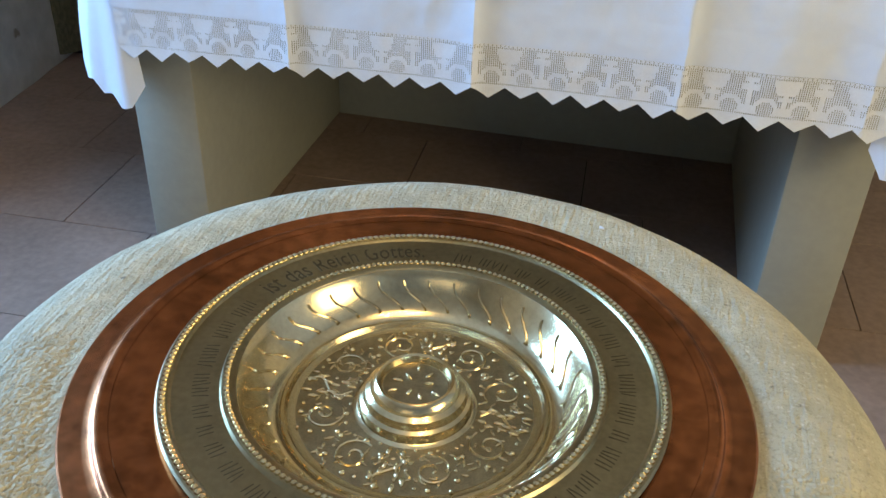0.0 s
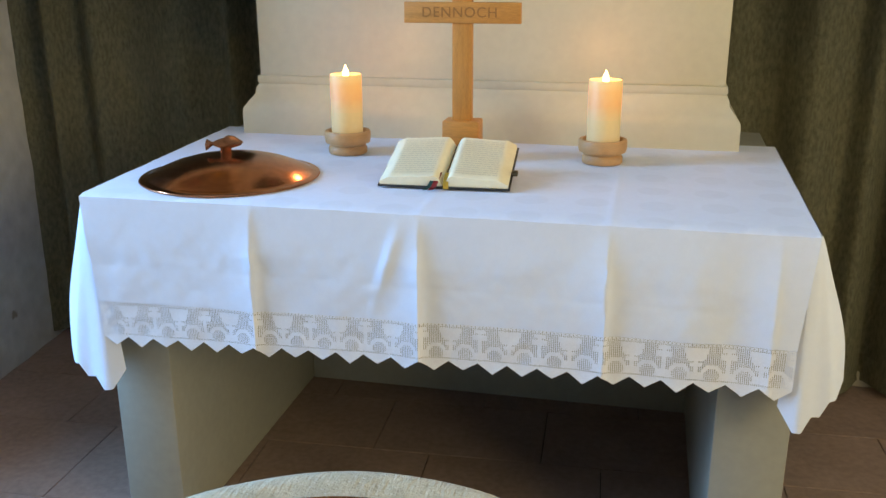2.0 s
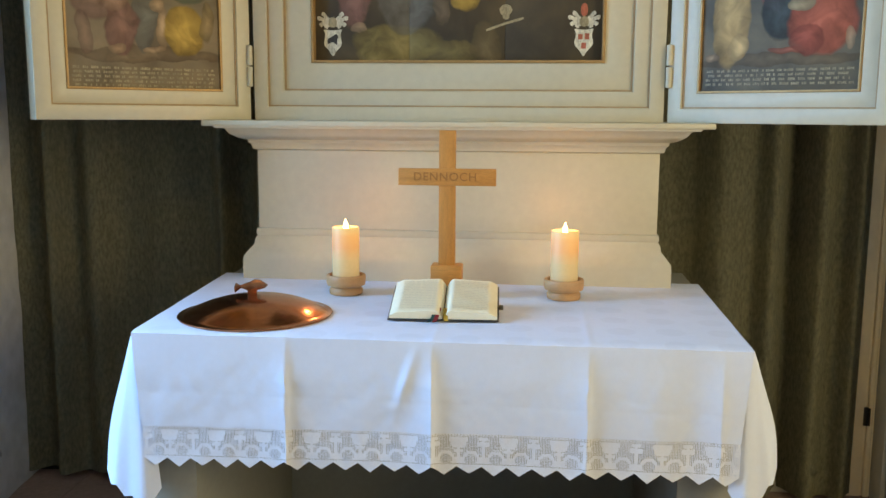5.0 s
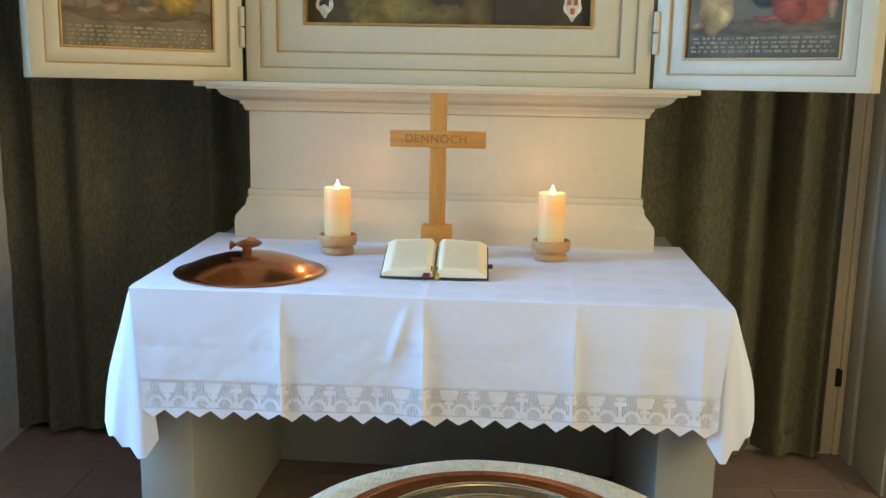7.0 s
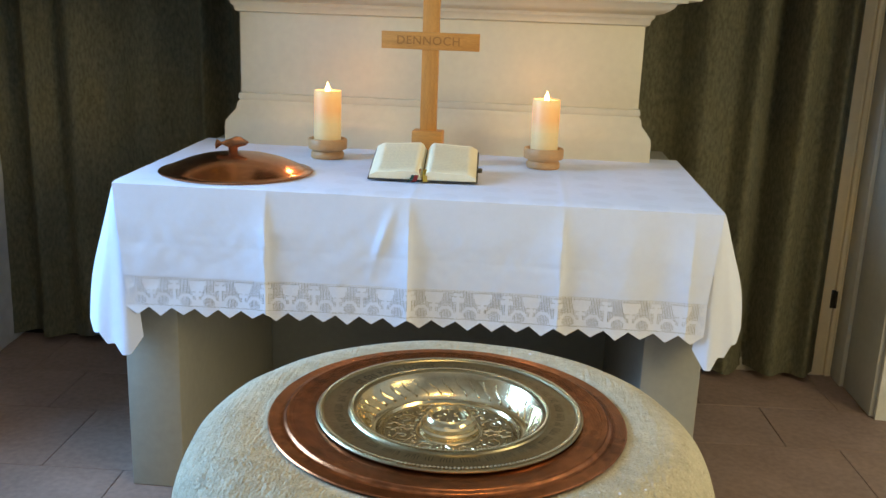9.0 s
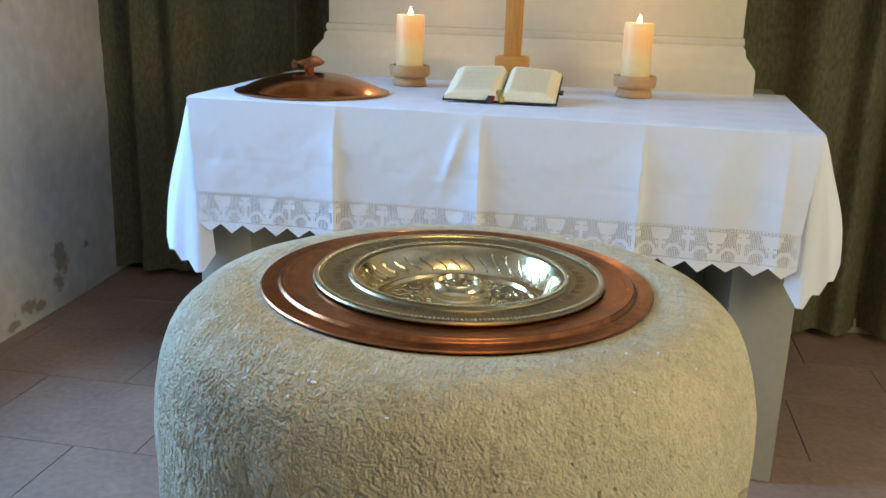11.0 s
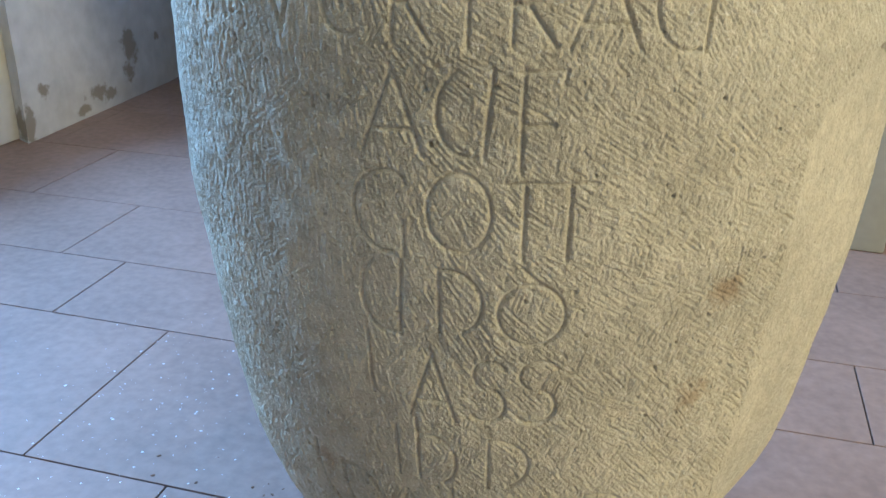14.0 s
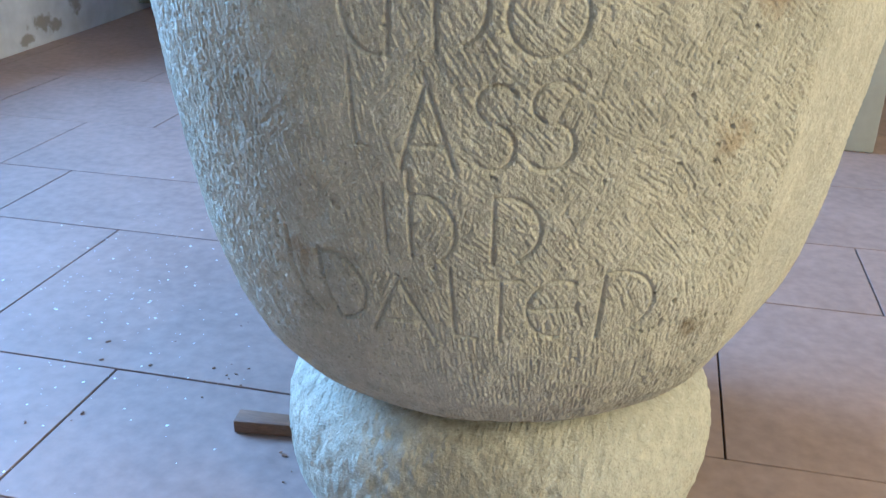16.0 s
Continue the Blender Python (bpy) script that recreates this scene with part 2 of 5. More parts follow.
def stained_plaster():
    """Limewash with damp clouds and a few patches where it has come off down to the mortar."""
    m = material("stained_limewash", (0.54, 0.54, 0.52), 0.9, 0, 0.16, 1.8, 0.002, 26)
    nt = m.node_tree
    b = nt.nodes["Principled BSDF"]
    base = b.inputs["Base Color"].links[0].from_socket
    tc = nt.nodes.new("ShaderNodeTexCoord")
    nz = nt.nodes.new("ShaderNodeTexNoise")
    nz.inputs["Scale"].default_value, nz.inputs["Detail"].default_value, nz.inputs["Roughness"].default_value = 15, 9, 0.68
    nt.links.new(tc.outputs["Object"], nz.inputs["Vector"])
    total = None
    for y, z, ry, rz in ((2.33, 0.19, 0.05, 0.075), (2.30, 0.11, 0.04, 0.04), (2.09, 0.07, 0.07, 0.03), (2.17, 0.05, 0.04, 0.03), (1.80, 0.15, 0.035, 0.03), (1.71, 0.05, 0.035, 0.06), (2.52, 0.20, 0.02, 0.03), (2.0, 0.03, 0.05, 0.02)):
        mp = nt.nodes.new("ShaderNodeMapping")
        mp.inputs["Location"].default_value = (0, -y / ry, -z / rz)
        mp.inputs["Scale"].default_value = (0, 1 / ry, 1 / rz)
        nt.links.new(tc.outputs["Object"], mp.inputs["Vector"])
        ln = nt.nodes.new("ShaderNodeVectorMath")
        ln.operation = "LENGTH"
        nt.links.new(mp.outputs[0], ln.inputs[0])
        mr = nt.nodes.new("ShaderNodeMapRange")
        mr.inputs[1].default_value, mr.inputs[2].default_value, mr.inputs[3].default_value, mr.inputs[4].default_value = 0.0, 2.4, 0.68, 0.0
        nt.links.new(ln.outputs["Value"], mr.inputs[0])
        if total is None:
            total = mr.outputs[0]
        else:
            mx = nt.nodes.new("ShaderNodeMath")
            mx.operation = "MAXIMUM"
            nt.links.new(total, mx.inputs[0])
            nt.links.new(mr.outputs[0], mx.inputs[1])
            total = mx.outputs[0]
    ad = nt.nodes.new("ShaderNodeMath")
    ad.operation = "ADD"
    nt.links.new(total, ad.inputs[0])
    nt.links.new(nz.outputs[0], ad.inputs[1])
    st = nt.nodes.new("ShaderNodeMapRange")
    st.inputs[1].default_value, st.inputs[2].default_value = 0.90, 1.02
    nt.links.new(ad.outputs[0], st.inputs[0])
    mix = nt.nodes.new("ShaderNodeMix")
    mix.data_type = "RGBA"
    nt.links.new(st.outputs[0], mix.inputs["Factor"])
    nt.links.new(base, mix.inputs["A"])
    mix.inputs["B"].default_value = (0.28, 0.25, 0.20, 1)
    nt.links.new(mix.outputs["Result"], b.inputs["Base Color"])
    return m


PLASTER_STAINED = stained_plaster()


# ---- building helpers ----
def mesh_of(name, bm, mat):
    me = bpy.data.meshes.new(name)
    bm.normal_update()
    bm.to_mesh(me)
    bm.free()
    if mat:
        me.materials.append(mat)
    return me


def smooth(ob, angle=40):
    ob.data.shade_smooth()
    ob.data.set_sharp_from_angle(angle=radians(angle))
    return ob


def part(name, bm, mat, parent=None, label="", m=None):
    ob = new(name, mesh_of(name, bm, mat))
    if m is not None:
        ob.matrix_basis = m
    if parent is not None:
        ob.parent = parent
    if label:
        ob["label"] = label
    return smooth(ob)


def thing(name, label, category, group="", m=None, kind=""):
    ob = new(name)
    ob.empty_display_size = 0.1
    if m is not None:
        ob.matrix_basis = m
    return tagged(ob, label, category, group, kind)


def box(x0, x1, y0, y1, z0, z1, bevel=0.003, seg=2):
    bm = bmesh.new()
    bmesh.ops.create_cube(bm, size=1)
    for v in bm.verts:
        v.co = ((x0 + x1) / 2 + v.co.x * (x1 - x0), (y0 + y1) / 2 + v.co.y * (y1 - y0), (z0 + z1) / 2 + v.co.z * (z1 - z0))
    if bevel:
        bmesh.ops.bevel(bm, geom=bm.edges[:], offset=bevel, segments=seg, affect="EDGES", profile=0.5)
    return bm


def lathe(profile, n=64, cap=False):
    """Turned solid from (radius, height) pairs."""
    bm = bmesh.new()
    rings = []
    for r, z in profile:
        if r < 1e-6:
            rings.append([bm.verts.new((0, 0, z))] * n)
        else:
            rings.append([bm.verts.new((r * math.cos(2 * math.pi * i / n), r * math.sin(2 * math.pi * i / n), z)) for i in range(n)])
    for a, b in zip(rings, rings[1:]):
        for i in range(n):
            vs = []
            for v in (a[i], a[(i + 1) % n], b[(i + 1) % n], b[i]):
                if v not in vs:
                    vs.append(v)
            if len(vs) > 2:
                bm.faces.new(vs)
    bmesh.ops.recalc_face_normals(bm, faces=bm.faces[:])
    return bm


def prism(outline, z0, z1, bevel=0.0):
    """Upright solid over a plan outline of (x, y)."""
    bm = bmesh.new()
    f = bm.faces.new([bm.verts.new((x, y, z0)) for x, y in outline])
    g = bmesh.ops.extrude_face_region(bm, geom=[f])
    for v in g["geom"]:
        if isinstance(v, bmesh.types.BMVert):
            v.co.z = z1
    bmesh.ops.recalc_face_normals(bm, faces=bm.faces[:])
    if bevel:
        bmesh.ops.bevel(bm, geom=bm.edges[:], offset=bevel, segments=2, affect="EDGES", profile=0.5)
    return bm


def mitred(profile, outline, closed=False):
    """Moulding: a profile of (out, z) pairs swept along a plan outline of (x, y) whose right-hand side is outwards."""
    bm = bmesh.new()
    n = len(outline)
    cols = []
    for i, p in enumerate(outline):
        p = Vector(p)
        a = Vector(outline[i - 1]) if i > 0 or closed else None
        b = Vector(outline[(i + 1) % n]) if i < n - 1 or closed else None
        ds = [d.normalized() for d in ([p - a] if a else []) + ([b - p] if b else [])]
        ns = [Vector((d.y, -d.x)) for d in ds]
        nv = sum(ns, Vector((0, 0))).normalized()
        k = 1 / max(0.2, nv.dot(ns[0]))
        cols.append([bm.verts.new((p.x + nv.x * k * o, p.y + nv.y * k * o, z)) for o, z in profile])
    for c, d in zip(cols, cols[1:] + (cols[:1] if closed else [])):
        for j in range(len(profile) - 1):
            bm.faces.new((c[j], d[j], d[j + 1], c[j + 1]))
    if not closed:
        for c in (cols[0], cols[-1]):
            bm.faces.new(c)
    bmesh.ops.recalc_face_normals(bm, faces=bm.faces[:])
    return bm


def tube(points, r, n=6):
    bm = bmesh.new()
    rings = []
    for i, p in enumerate(points):
        p = Vector(p)
        d = (Vector(points[min(i + 1, len(points) - 1)]) - Vector(points[max(i - 1, 0)])).normalized()
        u = d.orthogonal().normalized() if abs(d.z) > 0.95 else d.cross(Vector((0, 0, 1))).normalized()
        w = d.cross(u)
        rings.append([bm.verts.new(p + u * r * math.cos(2 * math.pi * k / n) + w * r * math.sin(2 * math.pi * k / n)) for k in range(n)])
    for a, b in zip(rings, rings[1:]):
        for k in range(n):
            bm.faces.new((a[k], a[(k + 1) % n], b[(k + 1) % n], b[k]))
    bm.faces.new(rings[0][::-1])
    bm.faces.new(rings[-1])
    return bm


def merged(bms):
    """Several pieces as one mesh."""
    out = bmesh.new()
    for b in bms:
        me = bpy.data.meshes.new("piece")
        b.to_mesh(me)
        b.free()
        out.from_mesh(me)
        bpy.data.meshes.remove(me)
    return out


def text_bm(words, size, depth, spacing=1.0):
    c = bpy.data.curves.new("words", "FONT")
    c.body, c.size, c.extrude, c.align_x, c.align_y = words, size, depth, "CENTER", "CENTER"
    c.space_character = spacing
    ob = new("words", c)
    dg = bpy.context.evaluated_depsgraph_get()
    me = ob.evaluated_get(dg).to_mesh()
    bm = bmesh.new()
    bm.from_mesh(me)
    bpy.data.objects.remove(ob)
    return bm


# ---- the building ----
def structure(name, bm, mat, label):
    return tagged(part(name, bm, mat), label, name.split("_")[0], kind="structure")


def plaster_wall_left():
    """Wall beside the altar, with a lumpy limewashed surface."""
    bm = bmesh.new()
    ny, nz = 50, 120
    grid = []
    for j in range(nz + 1):
        z = 4.6 * j / nz
        row = []
        for i in range(ny + 1):
            y = 1.69 + 1.31 * i / ny
            x = -1.925 - 0.125 * (i / ny) + 0.014 * noise.noise((y * 1.5, z * 1.5, 3)) + 0.004 * noise.noise((y * 8, z * 8, 1))
            row.append(bm.verts.new((x, y, z)))
        grid.append(row)
    for j in range(nz):
        for i in range(ny):
            bm.faces.new((grid[j][i], grid[j][i + 1], grid[j + 1][i + 1], grid[j + 1][i]))
    edge = [r[0] for r in grid]
    far = [bm.verts.new((v.co.x - 0.17, v.co.y + 0.08, v.co.z)) for v in edge]
    far2 = [bm.verts.new((-3.5, 1.85, v.co.z)) for v in edge]
    for a, b in ((edge, far), (far, far2)):
        for k in range(nz):
            bm.faces.new((a[k], a[k + 1], b[k + 1], b[k]))
    bmesh.ops.recalc_face_normals(bm, faces=bm.faces[:])
    return bm


structure("wall_left", plaster_wall_left(), PLASTER_STAINED, "uneven limewashed plaster wall beside the curtain")
structure("wall_window_breast", box(-2.30, -1.985, -5.49, 1.735, 0, 0.64, 0.012), PLASTER, "low plaster breast wall under the deep side window")
structure("wall_back", box(-3.6, 1.75, 3.0, 3.2, 0, 4.6, 0), PLASTER, "plain plaster wall behind the altar")
structure("wall_nave_rear", box(-3.6, 3.6, -5.7, -5.5, 0, 4.6, 0), PLASTER, "plain plaster wall closing the nave")


def holed_wall(x0, x1, y0, y1, wy0, wy1, wz0, wz1, top):
    return merged([box(x0, x1, y0, wy0, 0, top, 0), box(x0, x1, wy1, y1, 0, top, 0), box(x0, x1, wy0, wy1, 0, wz0, 0), box(x0, x1, wy0, wy1, wz1, top, 0)])


# window opening for the daylight from the left
structure("wall_nave_left", holed_wall(-3.6, -3.4, -5.5, 1.85, 0.38, 1.83, 0.93, 2.97, 4.6), PLASTER, "assumed plaster nave wall with a tall opening beside its area lamp")
# assumed opening, made only to go with the added warm lamp
structure("wall_nave_right", holed_wall(3.4, 3.6, -5.5, 2.6, -1.5, 0.1, 0.85, 2.75, 4.6), PLASTER, "assumed plaster nave wall with a tall opening beside its area lamp")
structure("wall_right", merged([box(1.437, 3.6, 2.552, 2.72, 0, 4.6, 0), box(1.56, 1.75, 2.72, 3.0, 0, 4.6, 0)]), PLASTER, "plain cream plaster wall at the side of the altar")
structure("ceiling", box(-3.7, 3.7, -5.8, 3.3, 4.6, 4.75, 0), PLASTER, "flat white plaster ceiling")
structure("ground", box(-3.7, 3.7, -5.8, 3.3, -0.12, -0.012, 0), JOINT, "dark bedding under the floor slabs")

# painted casing, rebate and door leaf in the corner
dj = thing("door_frame", "cream painted door casing and open grey leaf beside the curtain", "door frame", kind="structure")
part("casing", merged([box(1.29, 1.368, 2.974, 2.998, 0, 3.0, 0.003), box(1.3685, 1.378, 2.979, 2.998, 0, 3.0, 0.002)]), DOOR_CREAM, dj)
part("bead", merged([box(1.3785, 1.398, 2.966, 2.998, 0, 3.0, 0.005, 3), box(1.3985, 1.406, 2.972, 2.998, 0, 3.0, 0.002)]), DOOR_CREAM, dj)
part("rebate", box(1.407, 1.431, 2.866, 2.999, 0, 3.0, 0.002), DOOR_GREY, dj, "grey rebate board")
part("door_leaf", box(1.421, 1.4365, 2.572, 2.861, 0.004, 3.0, 0.002), DOOR_GREY, dj, "grey painted door leaf")
part("door_hinge", merged([box(1.362, 1.378, 2.966, 2.9735, 0.298, 0.374, 0.002), box(1.375, 1.384, 2.956, 2.967, 0.300, 0.372, 0.003)]), IRON, dj, "small dark iron hinge")

# ---- floor slabs ----
SLOPE = math.atan(0.0445)
ROWS_Y = [-2.7, -2.25, -1.95, -1.5, -1.25, -0.82, -0.55, -0.15, 0.135, 0.395, 0.816, 1.075, 1.40, 1.805, 2.22, 2.55, 2.95]
SHIFT = [0.10, 0.3, 0.45, 0.15, 0.35, 0.02, 0.30, 0.12, 0.02, 0.285, 0.015, 0.36, 0.02, 0.28, 0.10, 0.4]
floor = thing("floor", "worn mauve-brown floor slabs with dark joints", "floor", m=pose(0, 0, 0, 0, 0, math.degrees(SLOPE)), kind="structure")
slab_mesh = {}
for (y0, y1), sh in zip(zip(ROWS_Y, ROWS_Y[1:]), SHIFT):
    d = round(y1 - y0, 3)
    if d not in slab_mesh:
        slab_mesh[d] = mesh_of("slab", box(0.0015, 0.5185, 0.0015, d - 0.0015, -0.03, 0, 0.0005, 1), TILE)
    for k in range(-7, 6):
        x = sh + 0.52 * k
        if x < -3.4 or x > 2.6 or (y0 > 1.75 and (x < -2.7 or x > 2.6)):
            continue
        ob = new("slab", slab_mesh[d])
        ob.parent = floor
        ob.matrix_basis = pose(x, y0, random.uniform(-0.0006, 0.0))
structure("floor_nave", merged([box(-3.6, 3.6, -5.6, -2.45, -0.03, -0.004, 0), box(2.3, 3.6, -2.45, 2.7, -0.03, -0.004, 0), box(-3.6, -2.7, -2.45, 1.86, -0.03, -0.004, 0)]), TILE, "plain slab floor of the nave")

# ---- altar ----
altar = thing("altar", "grey painted block altar with a cloth-covered slab", "altar")
part("slab", prism([(-0.985, 1.59), (0.575, 1.592), (0.592, 2.72), (-1.05, 2.72)], 0.86, 0.9395, 0.004), ALTAR_PAINT, altar)
part("side_wall", box(-1.036, -0.876, 1.68, 2.72, 0, 0.86, 0.006), ALTAR_PAINT, altar)
part("side_wall", box(0.434, 0.594, 1.68, 2.72, 0, 0.86, 0.006), ALTAR_PAINT, altar)
part("back_panel", box(-0.876, 0.434, 2.64, 2.70, 0.001, 0.86, 0.003), ALTAR_PAINT, altar)

# ---- altar cloth ----
TOP_Z = 0.945
FL, FR, BR, BL = Vector((-1.0, 1.576)), Vector((0.588, 1.58)), Vector((0.605, 2.47)), Vector((-1.052, 2.47))
CREASES = [(-0.585, 0.010), (-0.205, 0.012), (0.19, 0.009), (0.52, 0.005)]


def front_push(x, drop):
    """How far the hanging cloth stands forward at x, drop below the edge."""
    s = min(1.0, drop / 0.12)
    w = 0.0
    for cx, a in CREASES:
        d = x - cx
        w += 1.25 * a * (math.exp(d / 0.045) if d < 0 else math.exp(-d / 0.011))
    w += 0.006 * math.sin(x * 21 + 1.0) * math.exp(-((x - 0.42) / 0.12) ** 2)
    slant = abs((x + 0.27) - 0.3 * (0.1 - drop))
    w += 0.008 * math.exp(-(slant / 0.014) ** 2) * math.exp(-((drop - 0.09) / 0.08) ** 2)
    w += 0.0025 * noise.noise((x * 9, drop * 14, 0.3)) + 0.0012 * noise.noise((x * 34, drop * 40, 2.3))
    w -= 0.0007 * math.exp(-((drop - 0.165 - 0.004 * math.sin(x * 3)) / 0.007) ** 2)
    return -w * s - 0.006 * s


def hem_z(x):
    """Height of the lace's upper edge along the front."""
    t = (x + 0.98) / 1.56
    return 0.690 + 0.016 * t + 0.006 * math.sin(t * 3.1)


def cloth_mesh():
    bm = bmesh.new()
    nx, nt, nf = 330, 46, 44
    cols = []
    for i in range(nx + 1):
        u = i / nx
        a, b = BL.lerp(BR, u), FL.lerp(FR, u)
        col = []
        for j in range(nt + 1):
            p = a.lerp(b, j / nt)
            z = TOP_Z + 0.0012 * noise.noise((p.x * 6, p.y * 6, 5)) + 0.0007 * noise.noise((p.x * 22, p.y * 22, 7))
            for k in (-0.585, -0.205, 0.19):
                z += 0.0012 * math.exp(-((p.x - k) / 0.010) ** 2)
            z += 0.0015 * math.exp(-((p.y - 1.93 - 0.01 * math.sin(p.x * 5)) / 0.010) ** 2)
            if j == nt:
                z -= 0.004
            col.append(bm.verts.new((p.x, p.y, z)))
        xb = -0.978 + 1.546 * u
        for j in range(1, nf + 1):
            s = j / nf
            x = b.x + (xb - b.x) * s
            zt = TOP_Z - 0.006
            z = zt + (hem_z(xb) - zt) * s
            drop = TOP_Z - z
            col.append(bm.verts.new((x, b.y + front_push(x, drop), z)))
        cols.append(col)
    for c, d in zip(cols, cols[1:]):
        for j in range(len(c) - 1):
            bm.faces.new((c[j], c[j + 1], d[j + 1], d[j]))
    return bm


def side_drop(side):
    """Cloth that hangs over one end: a corner tail that fans out to the front, then the drop along the end."""
    bm = bmesh.new()
    nv = 44
    a, b = (FL, BL) if side < 0 else (FR, BR)
    tip = Vector((-0.968, 1.574, 0.456)) if side < 0 else Vector((0.576, 1.576, 0.520))
    outer = Vector((-1.112, 1.625, 0.532)) if side < 0 else Vector((0.675, 1.625, 0.622))
    cols = []
    nu1, nu2 = 34, 70
    for i in range(nu1 + nu2 + 1):
        col = []
        for j in range(nv + 1):
            s = j / nv
            if i <= nu1:
                u = i / nu1
                start = Vector((a.x + side * (0.014 * u - 0.010), a.y + 0.004 + 0.016 * u, TOP_Z - 0.004))
                end = tip.lerp(outer, u)
                hem = 0.018 * (1 - abs(((u * 3.0) % 1) * 2 - 1)) - 0.008
                p = start.lerp(end + Vector((0, 0, -hem)), s)
                p.x += side * (0.012 * u * math.sin(math.pi * s ** 0.75))
                p.y -= 0.020 * math.sin(math.pi * u) * s + 0.006 * math.sin(u * 9 + 1) * s * s
                p.x += side * 0.004 * math.sin(s * 7 + u * 3) * u
            else:
                u = (i - nu1) / nu2
                base = a.lerp(b, u)
                out = (outer.x - a.x) * (1 - 0.45 * u)
                z1 = outer.z + 0.03 * math.sin(u * 6) * (1 - u) + 0.012 * (abs(((u * 13) % 1) * 2 - 1) - 1)
                start = Vector((base.x + side * 0.004, a.y + 0.02 + (b.y - a.y - 0.02) * u, TOP_Z - 0.003))
                end = Vector((base.x + out, outer.y + (b.y - outer.y) * u, z1))
                p = start.lerp(end, s)
                p.x += side * (0.012 * math.sin(math.pi * s ** 0.75) * (1 - 0.5 * u) + 0.016 * math.sin(u * 24) * s * min(1, u * 8)) + side * 0.004 * math.sin(s * 7 + 3) * (1 - u)
                p.y -= 0.006 * math.sin(10) * s * s * max(0, 1 - u * 10)
            col.append(bm.verts.new(p))
        cols.append(col)
    tuck = [bm.verts.new((v.co.x - side * (0.004 + 0.028 * k / nv), v.co.y + 0.014 * min(1, k / 6), v.co.z + 0.05 * k / nv)) for k, v in enumerate(cols[0])]
    cols.insert(0, tuck)
    for c, d in zip(cols, cols[1:]):
        for j in range(nv):
            bm.faces.new((c[j], c[j + 1], d[j + 1], d[j]))
    bmesh.ops.remove_doubles(bm, verts=bm.verts[:], dist=0.0002)
    return bm


# filet lace: nets of threads with solid cells that form chalices, crosses and arches
CELL = 0.0040
L_COLS, L_ROWS = 386, 21
PERIOD = 32


def solid_cell(i, j):
    """Whether the lace's cell in column i, row j from the top is filled."""
    k = (i + 6) % PERIOD
    if j in (0,):
        return i % 2 == 0
    if j in (1, L_ROWS - 2):
        return False
    if j >= L_ROWS - 1:
        return True
    y = j - 2
    c = abs(k - 7.5)
    if c < 1.3 and y < 15:
        return True
    if c < 4.3 and 3 <= y <= 5:
        return True
    if c < 2.6 and (y < 2 or y > 12):
        return True
    d = abs(k - 23.5)
    if d < 5.6 - 0.35 * max(0, y - 2) and y <= 6:
        return True
    if d < 1.4 and y <= 14:
        return True
    if d < 2.6 and (8 <= y <= 9 or y >= 13):
        return True
    for ac in (15.5, 31.5):
        e = min(abs(k - ac), PERIOD - abs(k - ac))
        rr = math.hypot(e, (14 - y))
        if 3.9 < rr < 5.7 and y > 8:
            return True
    return False


def lace_point(x, drop_below):
    z = hem_z(x) - drop_below
    return (x, 1.578 + front_push(x, TOP_Z - z) - 0.0005, z)


def quad_sheet(quads, thick):
    """Small solid cells given by four corners each, with thickness backwards."""
    verts, faces = [], []
    for q in quads:
        n = len(verts)
        verts += [p for p in q] + [(p[0], p[1] + thick, p[2]) for p in q]
        faces += [(n, n + 1, n + 2, n + 3), (n + 7, n + 6, n + 5, n + 4)]
    me = bpy.data.meshes.new("lace")
    me.from_pydata(verts, [], faces)
    return me


def lace_band():
    X0 = -0.977
    W = 1.5444 / L_COLS
    H = 0.086 / L_ROWS
    quads = []
    t = 0.0025

    def rect(xa, xb, da, db):
        quads.append((lace_point(xa, da), lace_point(xa, db), lace_point(xb, db), lace_point(xb, da)))

    for i in range(L_COLS):
        xa, xb = X0 + i * W, X0 + (i + 1) * W
        for j in range(L_ROWS):
            if solid_cell(i, j):
                rect(xa, xb, j * H, (j + 1) * H)
            else:
                rect(xa, xb, j * H, j * H + 0.0008)
                rect(xa, xa + t, j * H + 0.0008, (j + 1) * H)
    # row of points along the lower edge
    n = 24
    for k in range(n):
        xa = X0 + k * 1.5444 / n
        w = 1.5444 / n
        steps = 10
        depth = 0.022 + 0.003 * math.sin(k * 2.3)
        for s in range(steps):
            s0, s1 = s / steps, (s + 1) / steps
            h0, h1 = depth * (1 - abs(2 * s0 - 1)) + 0.0015, depth * (1 - abs(2 * s1 - 1)) + 0.0015
            x0, x1 = xa + w * s0, xa + w * s1
            quads.append((lace_point(x0, 0.0855), lace_point(x0, 0.0855 + h0), lace_point(x1, 0.0855 + h1), lace_point(x1, 0.0855)))
    return quad_sheet(quads, 0.0008)


cloth = thing("altar_cloth", "white linen altar cloth with a filet lace border", "tablecloth")
sheet = part("linen_sheet", cloth_mesh(), CLOTH, cloth)
part("side_drop", side_drop(-1), CLOTH, cloth)
part("side_drop", side_drop(1), CLOTH, cloth)
lace_me = lace_band()
lace_me.materials.append(LACE)
lace = new("lace_border", lace_me)
lace.parent = cloth
lace["label"] = "white filet lace with chalices and crosses"

